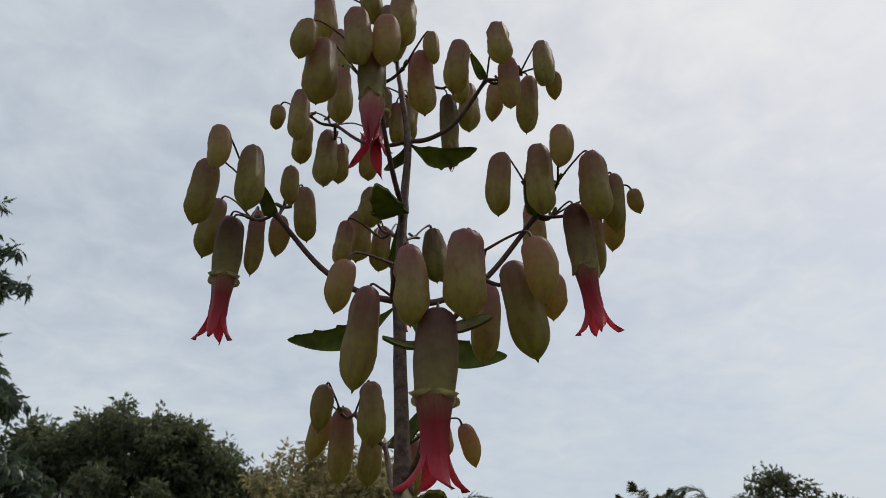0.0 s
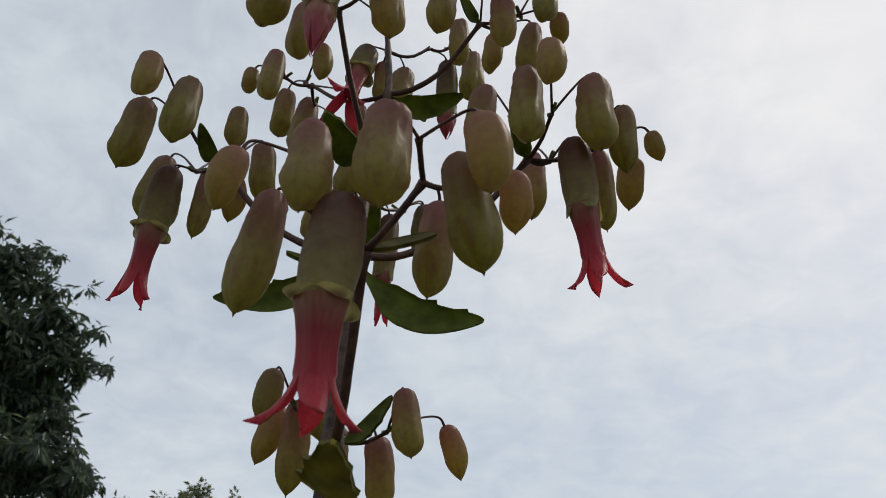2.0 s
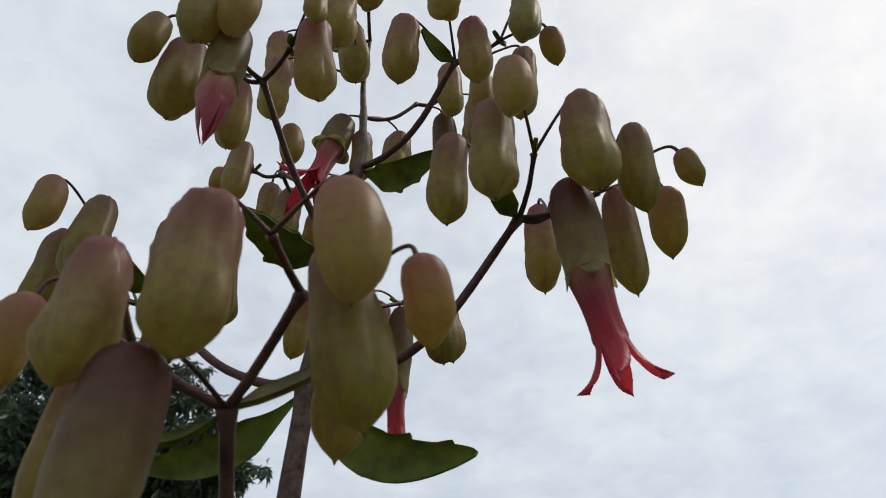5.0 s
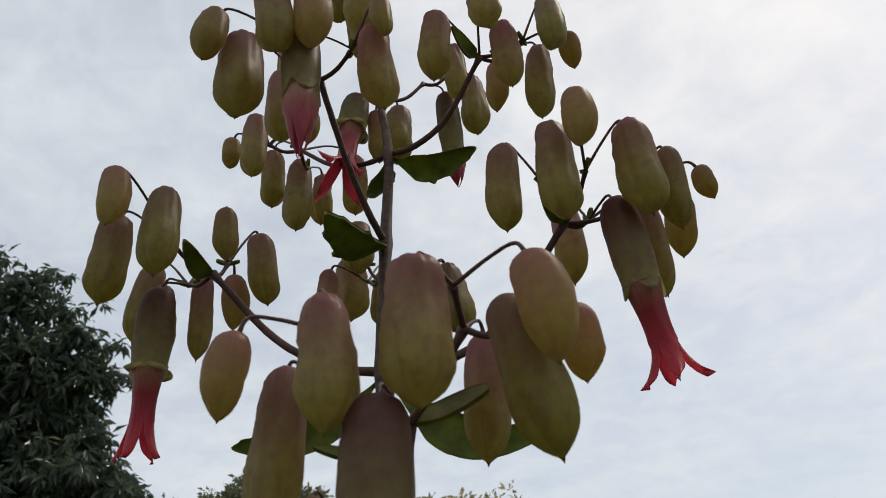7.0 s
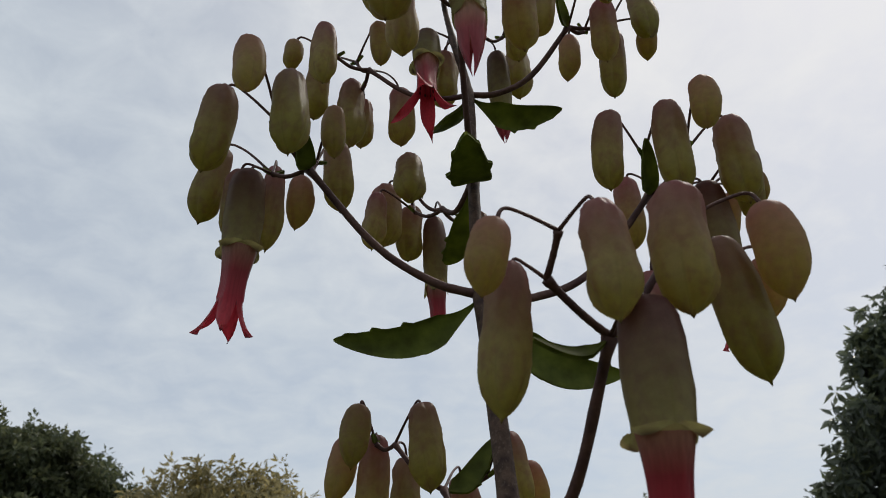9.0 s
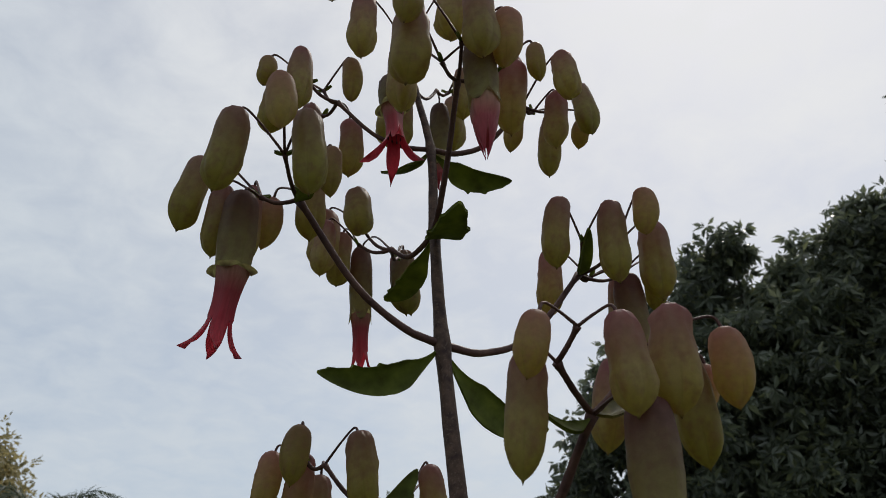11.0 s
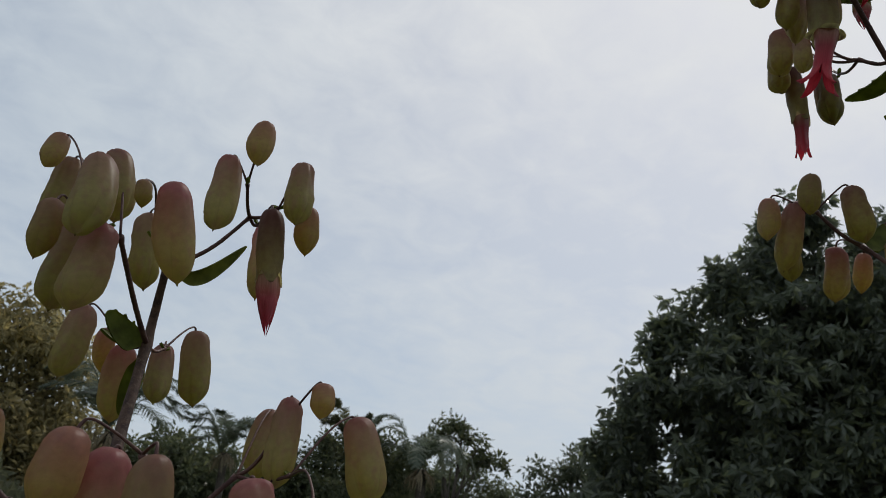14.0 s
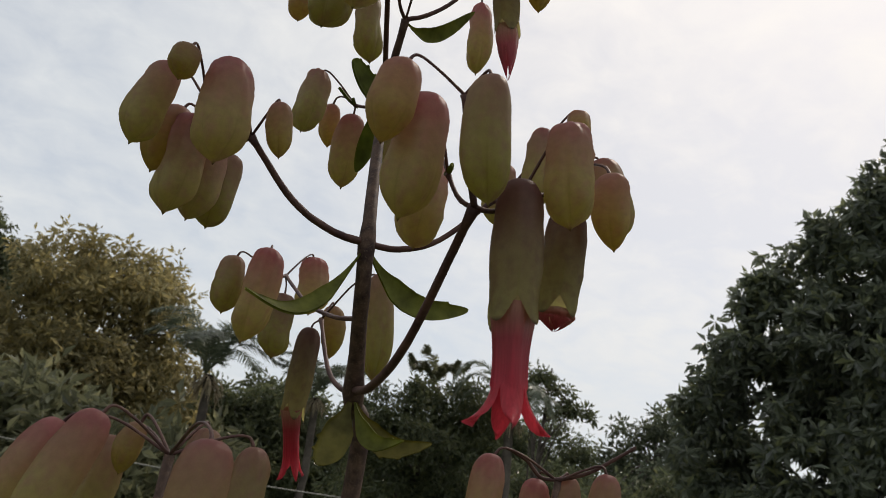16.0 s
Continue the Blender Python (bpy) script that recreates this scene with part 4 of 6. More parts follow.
limb("twig", main, [mm(-59.6, 364.4, 1515), mm(-61.1, 366.1, 1515.5), mm(-62.9, 368.2, 1518.1), mm(-65, 370.6, 1524.4)], [0.0009, 0.00072], swell=[(mm(-65, 370.6, 1524.4), 0.55)])
leaf(main, (-65, 370.6, 1524.4), (-67.6, 373.9, 1526), 1.8, sag=0.05, teeth=0, point=0.5, label="tiny scale leaf at a fork")
leaf(main, (-65, 370.6, 1524.4), (-62.4, 367.4, 1526), 1.8, sag=0.05, teeth=0, point=0.5, label="tiny scale leaf at a fork")
bell(main, mm(-65, 370.6, 1524.4), -82.9, 391.6, 1539.9, -1.4, 2.1, -31.5, 12.6)
bell(main, mm(-65, 370.6, 1524.4), -55.9, 359.8, 1538.8, 1.6, 0.1, -24.8, 10.8)
limb("twig", main, [mm(-59.6, 364.4, 1515), mm(-60.2, 368.7, 1513.8), mm(-60.9, 373.8, 1513.9), mm(-61.8, 379.9, 1516.7)], [0.0009, 0.00072], swell=[(mm(-61.8, 379.9, 1516.7), 0.55)])
leaf(main, (-61.8, 379.9, 1516.7), (-63.3, 382.2, 1520.3), 1.8, sag=0.05, teeth=0, point=0.5, label="tiny scale leaf at a fork")
leaf(main, (-61.8, 379.9, 1516.7), (-60.3, 377.6, 1520.3), 1.8, sag=0.05, teeth=0, point=0.5, label="tiny scale leaf at a fork")
bell(main, mm(-61.8, 379.9, 1516.7), -66.5, 385.2, 1525.2, -0.9, -5.9, -42, 14.0)
bell(main, mm(-61.8, 379.9, 1516.7), -60.6, 399.8, 1525.7, -0.7, -2.1, -29.1, 10.6)
bell(main, mm(-59.6, 364.4, 1515), -43.4, 393.7, 1529.1, 0.7, -1.1, -34.2, 13.1)
limb("twig", main, [mm(-27.7, 370.4, 1447.9), mm(-30.3, 374.3, 1449.7), mm(-33.3, 378.8, 1454.2), mm(-36.8, 384.1, 1462.9)], [0.0009, 0.00072], swell=[(mm(-36.8, 384.1, 1462.9), 0.55)])
leaf(main, (-36.8, 384.1, 1462.9), (-33.8, 387.2, 1464.1), 1.8, sag=0.05, teeth=0, point=0.5, label="tiny scale leaf at a fork")
leaf(main, (-36.8, 384.1, 1462.9), (-39.9, 381.1, 1464.1), 1.8, sag=0.05, teeth=0, point=0.5, label="tiny scale leaf at a fork")
bell(main, mm(-36.8, 384.1, 1462.9), -40, 385.8, 1484.4, 0.1, -6.6, -27.3, 14.2)
bell(main, mm(-36.8, 384.1, 1462.9), -48.5, 404.9, 1480.3, -1.5, -0.2, -32.8, 15.4)
limb("twig", main, [mm(-27.7, 370.4, 1447.9), mm(-30.4, 375.2, 1448.2), mm(-33.5, 380.8, 1450.4), mm(-37.2, 387.4, 1456.1)], [0.0009, 0.00072], swell=[(mm(-37.2, 387.4, 1456.1), 0.55)])
leaf(main, (-37.2, 387.4, 1456.1), (-40.3, 384.4, 1457.4), 1.8, sag=0.05, teeth=0, point=0.5, label="tiny scale leaf at a fork")
leaf(main, (-37.2, 387.4, 1456.1), (-34.1, 390.4, 1457.4), 1.8, sag=0.05, teeth=0, point=0.5, label="tiny scale leaf at a fork")
bell(main, mm(-37.2, 387.4, 1456.1), -36, 417.2, 1476.7, -2.4, -2.1, -30.4, 13.1)
bell(main, mm(-37.2, 387.4, 1456.1), -53.8, 385.2, 1463.5, -2, -3, -29.4, 10.8)
flower(main, mm(-27.7, 370.4, 1447.9), -25.2, 418.2, 1471.4, -0.3, -5.8, -41.8, 1.1, 0.6, -23, 11.5, SLIM, "narrow green calyx of a half-open flower")
limb("twig", main, [mm(-27.7, 370.4, 1447.9), mm(-24.4, 376.5, 1448.3), mm(-20.5, 383.7, 1450.5), mm(-15.9, 392.2, 1456.3)], [0.0009, 0.00072], swell=[(mm(-15.9, 392.2, 1456.3), 0.55)])
leaf(main, (-15.9, 392.2, 1456.3), (-12.9, 395.3, 1457.5), 1.8, sag=0.05, teeth=0, point=0.5, label="tiny scale leaf at a fork")
leaf(main, (-15.9, 392.2, 1456.3), (-19, 389.2, 1457.5), 1.8, sag=0.05, teeth=0, point=0.5, label="tiny scale leaf at a fork")
bell(main, mm(-15.9, 392.2, 1456.3), -6, 408.2, 1469.9, 2.5, -0.7, -34.9, 14.0)
bell(main, mm(-15.9, 392.2, 1456.3), -6.4, 411.9, 1470.8, 5.9, -1.7, -34.6, 14.9)
limb("twig", main, [mm(-45.8, 388.4, 1354.8), mm(-47.7, 388.9, 1353.4), mm(-50, 389.5, 1353), mm(-52.7, 390.3, 1355.2)], [0.0009, 0.00072], swell=[(mm(-52.7, 390.3, 1355.2), 0.55)])
leaf(main, (-52.7, 390.3, 1355.2), (-51.4, 392.9, 1358.6), 1.8, sag=0.05, teeth=0, point=0.5, label="tiny scale leaf at a fork")
leaf(main, (-52.7, 390.3, 1355.2), (-54.1, 387.7, 1358.6), 1.8, sag=0.05, teeth=0, point=0.5, label="tiny scale leaf at a fork")
bell(main, mm(-52.7, 390.3, 1355.2), -59.4, 378.4, 1367, -3.1, 0.4, -23.8, 11.8)
bell(main, mm(-52.7, 390.3, 1355.2), -63.3, 402.6, 1361.2, -4.8, -3.7, -27.2, 12.2)
bell(main, mm(-52.7, 390.3, 1355.2), -52.5, 394.4, 1360.1, -2.2, 7.4, -37.9, 13.7)
bell(main, mm(-45.8, 388.4, 1354.8), -37, 374.2, 1366.1, 2.6, -5.2, -32.7, 13.4)
bell(main, mm(-45.8, 388.4, 1354.8), -39.1, 413.7, 1355.8, -2, -3, -33.3, 12.8)
limb("twig", main, [mm(-29.3, 375.9, 1335.5), mm(-24.5, 378.1, 1335.4), mm(-18.9, 380.7, 1337), mm(-12.3, 383.8, 1342)], [0.0009, 0.00072], swell=[(mm(-12.3, 383.8, 1342), 0.55)])
leaf(main, (-12.3, 383.8, 1342), (-9.7, 380.4, 1343.3), 1.8, sag=0.05, teeth=0, point=0.5, label="tiny scale leaf at a fork")
leaf(main, (-12.3, 383.8, 1342), (-14.9, 387.1, 1343.3), 1.8, sag=0.05, teeth=0, point=0.5, label="tiny scale leaf at a fork")
bell(main, mm(-12.3, 383.8, 1342), -5.4, 376.3, 1356.4, 4.6, -3, -28.1, 12.4)
bell(main, mm(-12.3, 383.8, 1342), 8.5, 404, 1352.6, 6.2, 8.3, -20.8, 10.8)
bell(main, mm(-29.3, 375.9, 1335.5), -19.2, 399.9, 1346.1, 3.2, 4.3, -30, 13.3)
bell(main, mm(-24.8, 365, 1561), -29.3, 354.2, 1593.7, 3.2, 5.5, -38.7, 15.5)
limb("twig", main, [mm(-23.8, 367, 1593), mm(-28.8, 366, 1593.7), mm(-34.7, 364.9, 1596.4), mm(-41.7, 363.6, 1602.8)], [0.0009, 0.00072], swell=[(mm(-41.7, 363.6, 1602.8), 0.55)])
leaf(main, (-41.7, 363.6, 1602.8), (-38.5, 366.4, 1604.2), 1.8, sag=0.05, teeth=0, point=0.5, label="tiny scale leaf at a fork")
leaf(main, (-41.7, 363.6, 1602.8), (-44.9, 360.8, 1604.2), 1.8, sag=0.05, teeth=0, point=0.5, label="tiny scale leaf at a fork")
bell(main, mm(-41.7, 363.6, 1602.8), -69.8, 360.4, 1609.5, 3.2, 3.1, -34.6, 14.5)
bell(main, mm(-41.7, 363.6, 1602.8), -42.8, 361.3, 1626.8, 3, 4.3, -36.4, 14.9)
limb("twig", main, [mm(-23.8, 367, 1593), mm(-22.2, 362.2, 1594.1), mm(-20.2, 356.5, 1597.4), mm(-17.9, 349.8, 1604.5)], [0.0009, 0.00072], swell=[(mm(-17.9, 349.8, 1604.5), 0.55)])
leaf(main, (-17.9, 349.8, 1604.5), (-13.9, 349.2, 1606.5), 1.8, sag=0.05, teeth=0, point=0.5, label="tiny scale leaf at a fork")
leaf(main, (-17.9, 349.8, 1604.5), (-21.9, 350.5, 1606.5), 1.8, sag=0.05, teeth=0, point=0.5, label="tiny scale leaf at a fork")
bell(main, mm(-17.9, 349.8, 1604.5), -7.3, 324.9, 1612.7, 1.2, 3.8, -33.9, 14.3)
bell(main, mm(-17.9, 349.8, 1604.5), -18.8, 346.7, 1629.7, 2.1, 4.4, -35.7, 14.8)
bell(main, mm(-24.8, 365, 1561), -19.3, 326.3, 1575.1, 0.7, 1.4, -36.4, 16.1)
bell(main, mm(-24.8, 365, 1561), -56, 344.8, 1566.4, 0.2, -0.5, -38.8, 13.7)
leaf(main, (-20.3, 332.9, 1391.3), (-69.4, 328.3, 1372), 11, lean=(0.22, -0.92, -0.33), sag=0.16)
leaf(main, (-20.3, 332.9, 1391.3), (27.9, 337.4, 1365.2), 13, lean=(-0.3, -1, 0.1), sag=0.22, point=0.6, fold=0.35, edge=-1, teeth=4)
leaf(main, (-17.5, 351.7, 1493.3), (18.9, 341.3, 1480.4), 11, lean=(-0.41, -0.67, -0.62))
leaf(main, (-19.3, 343.1, 1446), (-29.0, 300.5, 1434.5), 15, lean=(0.16, 0.22, -0.96), sag=0.16, fold=0.1, point=0.65, teeth=4, edge=0)
leaf(main, (-17.5, 351.7, 1493.3), (-30.7, 379.3, 1493.5), 13)
leaf(main, (-19.3, 343.1, 1446), (-25.1, 382.4, 1428.5), 10, lean=(-0.27, -0.42, -0.87))
leaf(main, (-1.1, 269.1, 1351.1), (18, 274.1, 1359.2), 6.5, teeth=0, point=0.4, sag=0.03, material=BRACT_OLD, label="ageing yellowish leaf with a red-brown edge")
leaf(main, (-1.1, 269.1, 1351.1), (-21.8, 264.7, 1348.1), 4.5, teeth=0, point=0.4)
leaf(main, (45.7, 332.7, 1434.9), (40.1, 315.2, 1447.9), 7, lean=(0, -1, 0), teeth=0)
leaf(main, (-81.2, 331.5, 1438.9), (-82.5, 311.4, 1441.5), 7, lean=(0, -1, 0), teeth=0)
leaf(main, (25.9, 340.1, 1525.2), (17.3, 325.9, 1531), 6, lean=(0, -1, 0), teeth=0)
leaf(main, (-29.3, 375.9, 1335.5), (-10, 376.9, 1354.1), 9)
leaf(main, (-17.5, 320.4, 1309.7), (-42.9, 356.2, 1279.5), 14, material=BRACT_OLD, label="ageing yellowish leaf with a red-brown edge")
leaf(main, (-17.5, 320.4, 1309.7), (-1.7, 260, 1293.5), 16.5, lean=(0.42, 0.0, 1.0), sag=0.18, fold=0.14, teeth=6, edge=0, material=BRACT_OLD, label="ageing yellowish leaf with a red-brown edge")

# ---- the second plant ----
second = plant_root("flowering_succulent", "shorter succulent flower stalk with crowded yellow-green bells", True)
second_nodes = [mm(-326.4, 520.5, -21.5), mm(-326.4, 520.5, 598.5), mm(-309.1, 541.5, 1035.8), mm(-326.4, 500.5, 1098.5), mm(-340.8, 466.4, 1150.8), mm(-341.2, 500.3, 1232.4), mm(-342.8, 484.4, 1266.4)]
limb("stem", second, second_nodes, [0.006, 0.005, 0.0042, 0.0036, 0.0028, 0.0022, 0.0016], STEM, "brown speckled woody flower stem", 14, 0.1, [(p, 0.3) for p in second_nodes[3:]])
limb("branch", second, [mm(-340.8, 466.4, 1150.8), mm(-355.7, 463.5, 1150.9), mm(-373.2, 460.2, 1157.3), mm(-394, 456.2, 1175.3)], [0.0016, 0.0012], swell=[(mm(-394, 456.2, 1175.3), 0.55)])
limb("branch", second, [mm(-326.4, 500.5, 1098.5), mm(-326.6, 467.6, 1097.8), mm(-326.8, 428.8, 1109.1), mm(-327, 382.9, 1143.1)], [0.0018, 0.0014], swell=[(mm(-327, 382.9, 1143.1), 0.55)])
limb("branch", second, [mm(-327, 382.9, 1143.1), mm(-330.1, 381.3, 1150), mm(-333.7, 379.4, 1160.4), mm(-338.1, 377.2, 1174.5)], [0.0011, 0.0009], swell=[(mm(-338.1, 377.2, 1174.5), 0.55)])
limb("branch", second, [mm(-341.2, 500.3, 1232.4), mm(-347.5, 480.8, 1237.4), mm(-354.9, 457.8, 1244.8), mm(-363.7, 430.6, 1254.9)], [0.0013, 0.001], swell=[(mm(-363.7, 430.6, 1254.9), 0.55)])
limb("branch", second, [mm(-342.8, 484.4, 1266.4), mm(-334.4, 483.6, 1271.3), mm(-324.6, 482.8, 1281.3), mm(-313, 481.8, 1298.9)], [0.0011, 0.0009], swell=[(mm(-313, 481.8, 1298.9), 0.55)])
limb("branch", second, [mm(-340.8, 466.4, 1150.8), mm(-328.2, 463.6, 1151.2), mm(-313.5, 460.4, 1158.7), mm(-296, 456.5, 1179.8)], [0.0014, 0.001], swell=[(mm(-296, 456.5, 1179.8), 0.55)])
limb("branch", second, [mm(-333.6, 483.4, 1124.7), mm(-339.9, 516.4, 1130.5), mm(-347.3, 555.3, 1142.8), mm(-356.1, 601.2, 1165)], [0.0011, 0.0009], swell=[(mm(-356.1, 601.2, 1165), 0.55)])
limb("branch", second, [mm(-326.4, 500.5, 1098.5), mm(-329.2, 519.7, 1101.5), mm(-332.4, 542.3, 1112.9), mm(-336.3, 569, 1139.3)], [0.0013, 0.001], swell=[(mm(-336.3, 569, 1139.3), 0.55)])
bell(second, mm(-394, 456.2, 1175.3), -406.6, 428.7, 1188.8, 3.9, 1.7, -37.1, 18.4)
bell(second, mm(-394, 456.2, 1175.3), -387.4, 446.7, 1187.8, 5, 1.5, -21.1, 10.9)
limb("twig", second, [mm(-394, 456.2, 1175.3), mm(-399, 453.1, 1174.4), mm(-404.8, 449.4, 1174.7), mm(-411.6, 445.1, 1177.9)], [0.0009, 0.00072], swell=[(mm(-411.6, 445.1, 1177.9), 0.55)])
leaf(second, (-411.6, 445.1, 1177.9), (-408.7, 448.2, 1179.4), 1.8, sag=0.05, teeth=0, point=0.5, label="tiny scale leaf at a fork")
leaf(second, (-411.6, 445.1, 1177.9), (-414.6, 442.1, 1179.4), 1.8, sag=0.05, teeth=0, point=0.5, label="tiny scale leaf at a fork")
bell(second, mm(-411.6, 445.1, 1177.9), -427.1, 447.1, 1189.3, -6.1, 2.6, -32.2, 15.1)
bell(second, mm(-411.6, 445.1, 1177.9), -420.4, 425, 1187.2, -1.6, 1.8, -12.6, 10.4)
limb("twig", second, [mm(-394, 456.2, 1175.3), mm(-396.6, 459.1, 1173.6), mm(-399.6, 462.6, 1172.7), mm(-403.2, 466.6, 1174.2)], [0.0009, 0.00072], swell=[(mm(-403.2, 466.6, 1174.2), 0.55)])
leaf(second, (-403.2, 466.6, 1174.2), (-401.2, 470.1, 1176.3), 1.8, sag=0.05, teeth=0, point=0.5, label="tiny scale leaf at a fork")
leaf(second, (-403.2, 466.6, 1174.2), (-405.2, 463.2, 1176.3), 1.8, sag=0.05, teeth=0, point=0.5, label="tiny scale leaf at a fork")
bell(second, mm(-403.2, 466.6, 1174.2), -421, 467.3, 1183.7, -4.6, 4.3, -27, 15.9)
bell(second, mm(-403.2, 466.6, 1174.2), -416.1, 463.6, 1180.1, 0.8, 0.7, -40.1, 16.4)
bell(second, mm(-403.2, 466.6, 1174.2), -399.1, 491.2, 1179.6, -2, -3, -33.3, 17.1)
bell(second, mm(-403.2, 466.6, 1174.2), -406.7, 478.6, 1178.8, -2, -3, -35.3, 15.5)
bell(second, mm(-338.1, 377.2, 1174.5), -335.7, 361.8, 1173.9, 5.8, 0.9, -37.5, 15.3)
bell(second, mm(-338.1, 377.2, 1174.5), -357.8, 375.8, 1178.5, -1.4, 3.8, -26.4, 14.9)
limb("twig", second, [mm(-327, 382.9, 1143.1), mm(-329, 385.8, 1144.4), mm(-331.3, 389.2, 1148), mm(-334.1, 393.2, 1155.6)], [0.0009, 0.00072], swell=[(mm(-334.1, 393.2, 1155.6), 0.55)])
leaf(second, (-334.1, 393.2, 1155.6), (-333.7, 397.3, 1157.5), 1.8, sag=0.05, teeth=0, point=0.5, label="tiny scale leaf at a fork")
leaf(second, (-334.1, 393.2, 1155.6), (-334.4, 389.2, 1157.5), 1.8, sag=0.05, teeth=0, point=0.5, label="tiny scale leaf at a fork")
bell(second, mm(-334.1, 393.2, 1155.6), -346.2, 385.1, 1175.7, -0.7, 5.3, -40.4, 18.3)
bell(second, mm(-334.1, 393.2, 1155.6), -333.5, 418.2, 1170.4, -2, -3, -33.3, 17.6)
limb("twig", second, [mm(-327, 382.9, 1143.1), mm(-323.3, 382.8, 1143), mm(-319, 382.7, 1144.5), mm(-313.8, 382.7, 1149.2)], [0.0009, 0.00072], swell=[(mm(-313.8, 382.7, 1149.2), 0.55)])
leaf(second, (-313.8, 382.7, 1149.2), (-313.5, 379.5, 1152.5), 1.8, sag=0.05, teeth=0, point=0.5, label="tiny scale leaf at a fork")
leaf(second, (-313.8, 382.7, 1149.2), (-314.2, 385.8, 1152.5), 1.8, sag=0.05, teeth=0, point=0.5, label="tiny scale leaf at a fork")
bell(second, mm(-313.8, 382.7, 1149.2), -305.5, 371.1, 1173.1, 4.2, -1.5, -33.1, 15.9)
flower(second, mm(-313.8, 382.7, 1149.2), -316.3, 376, 1151.7, 1.8, -5.5, -42.9, 1.3, -3.8, -30, 15.2, FLARED, "purple-brown open calyx", aim=(-0.15, -1, 0))
flower(second, mm(-313.8, 382.7, 1149.2), -288.0, 400.3, 1159.6, 0, 0, -36, 0, 0, -6, 14.6, SHUT, "green calyx just opening red")
limb("twig", second, [mm(-296, 456.5, 1179.8), mm(-291.4, 450.7, 1178.7), mm(-286, 443.9, 1178.8), mm(-279.6, 435.7, 1181.7)], [0.0009, 0.00072], swell=[(mm(-279.6, 435.7, 1181.7), 0.55)])
leaf(second, (-279.6, 435.7, 1181.7), (-278, 431.9, 1183.3), 1.8, sag=0.05, teeth=0, point=0.5, label="tiny scale leaf at a fork")
leaf(second, (-279.6, 435.7, 1181.7), (-281.3, 439.6, 1183.3), 1.8, sag=0.05, teeth=0, point=0.5, label="tiny scale leaf at a fork")
bell(second, mm(-279.6, 435.7, 1181.7), -282.8, 383.7, 1169.2, 5.9, 4.1, -24.5, 14.0)
bell(second, mm(-279.6, 435.7, 1181.7), -251.4, 453.7, 1212, 8.8, -7.3, -36.5, 17.1)
limb("twig", second, [mm(-296, 456.5, 1179.8), mm(-293.3, 454.1, 1181.8), mm(-290, 451.3, 1186.5), mm(-286.2, 447.9, 1195.6)], [0.0009, 0.00072], swell=[(mm(-286.2, 447.9, 1195.6), 0.55)])
leaf(second, (-286.2, 447.9, 1195.6), (-284.1, 451.6, 1197.1), 1.8, sag=0.05, teeth=0, point=0.5, label="tiny scale leaf at a fork")
leaf(second, (-286.2, 447.9, 1195.6), (-288.2, 444.2, 1197.1), 1.8, sag=0.05, teeth=0, point=0.5, label="tiny scale leaf at a fork")
bell(second, mm(-286.2, 447.9, 1195.6), -273.6, 435.3, 1218.8, 0.2, -3.1, -14.5, 10.7)
bell(second, mm(-286.2, 447.9, 1195.6), -282.6, 446.3, 1212.9, -1.4, -3.5, -36.8, 13.5)
bell(second, mm(-296, 456.5, 1179.8), -280.8, 488.3, 1213.6, -2.8, -1.8, -31.6, 13.7)
limb("twig", second, [mm(-363.7, 430.6, 1254.9), mm(-365.5, 430.7, 1253.9), mm(-367.7, 430.8, 1254), mm(-370.2, 431, 1257)], [0.0009, 0.00072], swell=[(mm(-370.2, 431, 1257), 0.55)])
leaf(second, (-370.2, 431, 1257), (-373.6, 433.5, 1258.5), 1.8, sag=0.05, teeth=0, point=0.5, label="tiny scale leaf at a fork")
leaf(second, (-370.2, 431, 1257), (-366.8, 428.5, 1258.5), 1.8, sag=0.05, teeth=0, point=0.5, label="tiny scale leaf at a fork")
bell(second, mm(-370.2, 431, 1257), -377.8, 418.1, 1279, 2.2, -12.6, -35.5, 15.5)
bell(second, mm(-370.2, 431, 1257), -379.4, 449.9, 1262.2, 0.5, -0.2, -36.3, 18.7)
bell(second, mm(-370.2, 431, 1257), -369.7, 425.8, 1256.4, -2, -3, -35.3, 16.6)
limb("twig", second, [mm(-363.7, 430.6, 1254.9), mm(-369, 440.6, 1259.5), mm(-375.3, 452.4, 1268.1), mm(-382.7, 466.3, 1282.5)], [0.0009, 0.00072], swell=[(mm(-382.7, 466.3, 1282.5), 0.55)])
leaf(second, (-382.7, 466.3, 1282.5), (-385.6, 463.1, 1283.8), 1.8, sag=0.05, teeth=0, point=0.5, label="tiny scale leaf at a fork")
leaf(second, (-382.7, 466.3, 1282.5), (-379.8, 469.5, 1283.8), 1.8, sag=0.05, teeth=0, point=0.5, label="tiny scale leaf at a fork")
bell(second, mm(-382.7, 466.3, 1282.5), -401.3, 490.2, 1314.9, -2, -6.1, -19.9, 10.9)
bell(second, mm(-382.7, 466.3, 1282.5), -395.3, 500.7, 1309.7, -0.3, 0.2, -35, 15.5)
limb("twig", second, [mm(-363.7, 430.6, 1254.9), mm(-367.7, 437.1, 1254.7), mm(-372.5, 444.8, 1256.2), mm(-378.1, 453.8, 1260.9)], [0.0009, 0.00072], swell=[(mm(-378.1, 453.8, 1260.9), 0.55)])
leaf(second, (-378.1, 453.8, 1260.9), (-375.6, 450.5, 1262.5), 1.8, sag=0.05, teeth=0, point=0.5, label="tiny scale leaf at a fork")
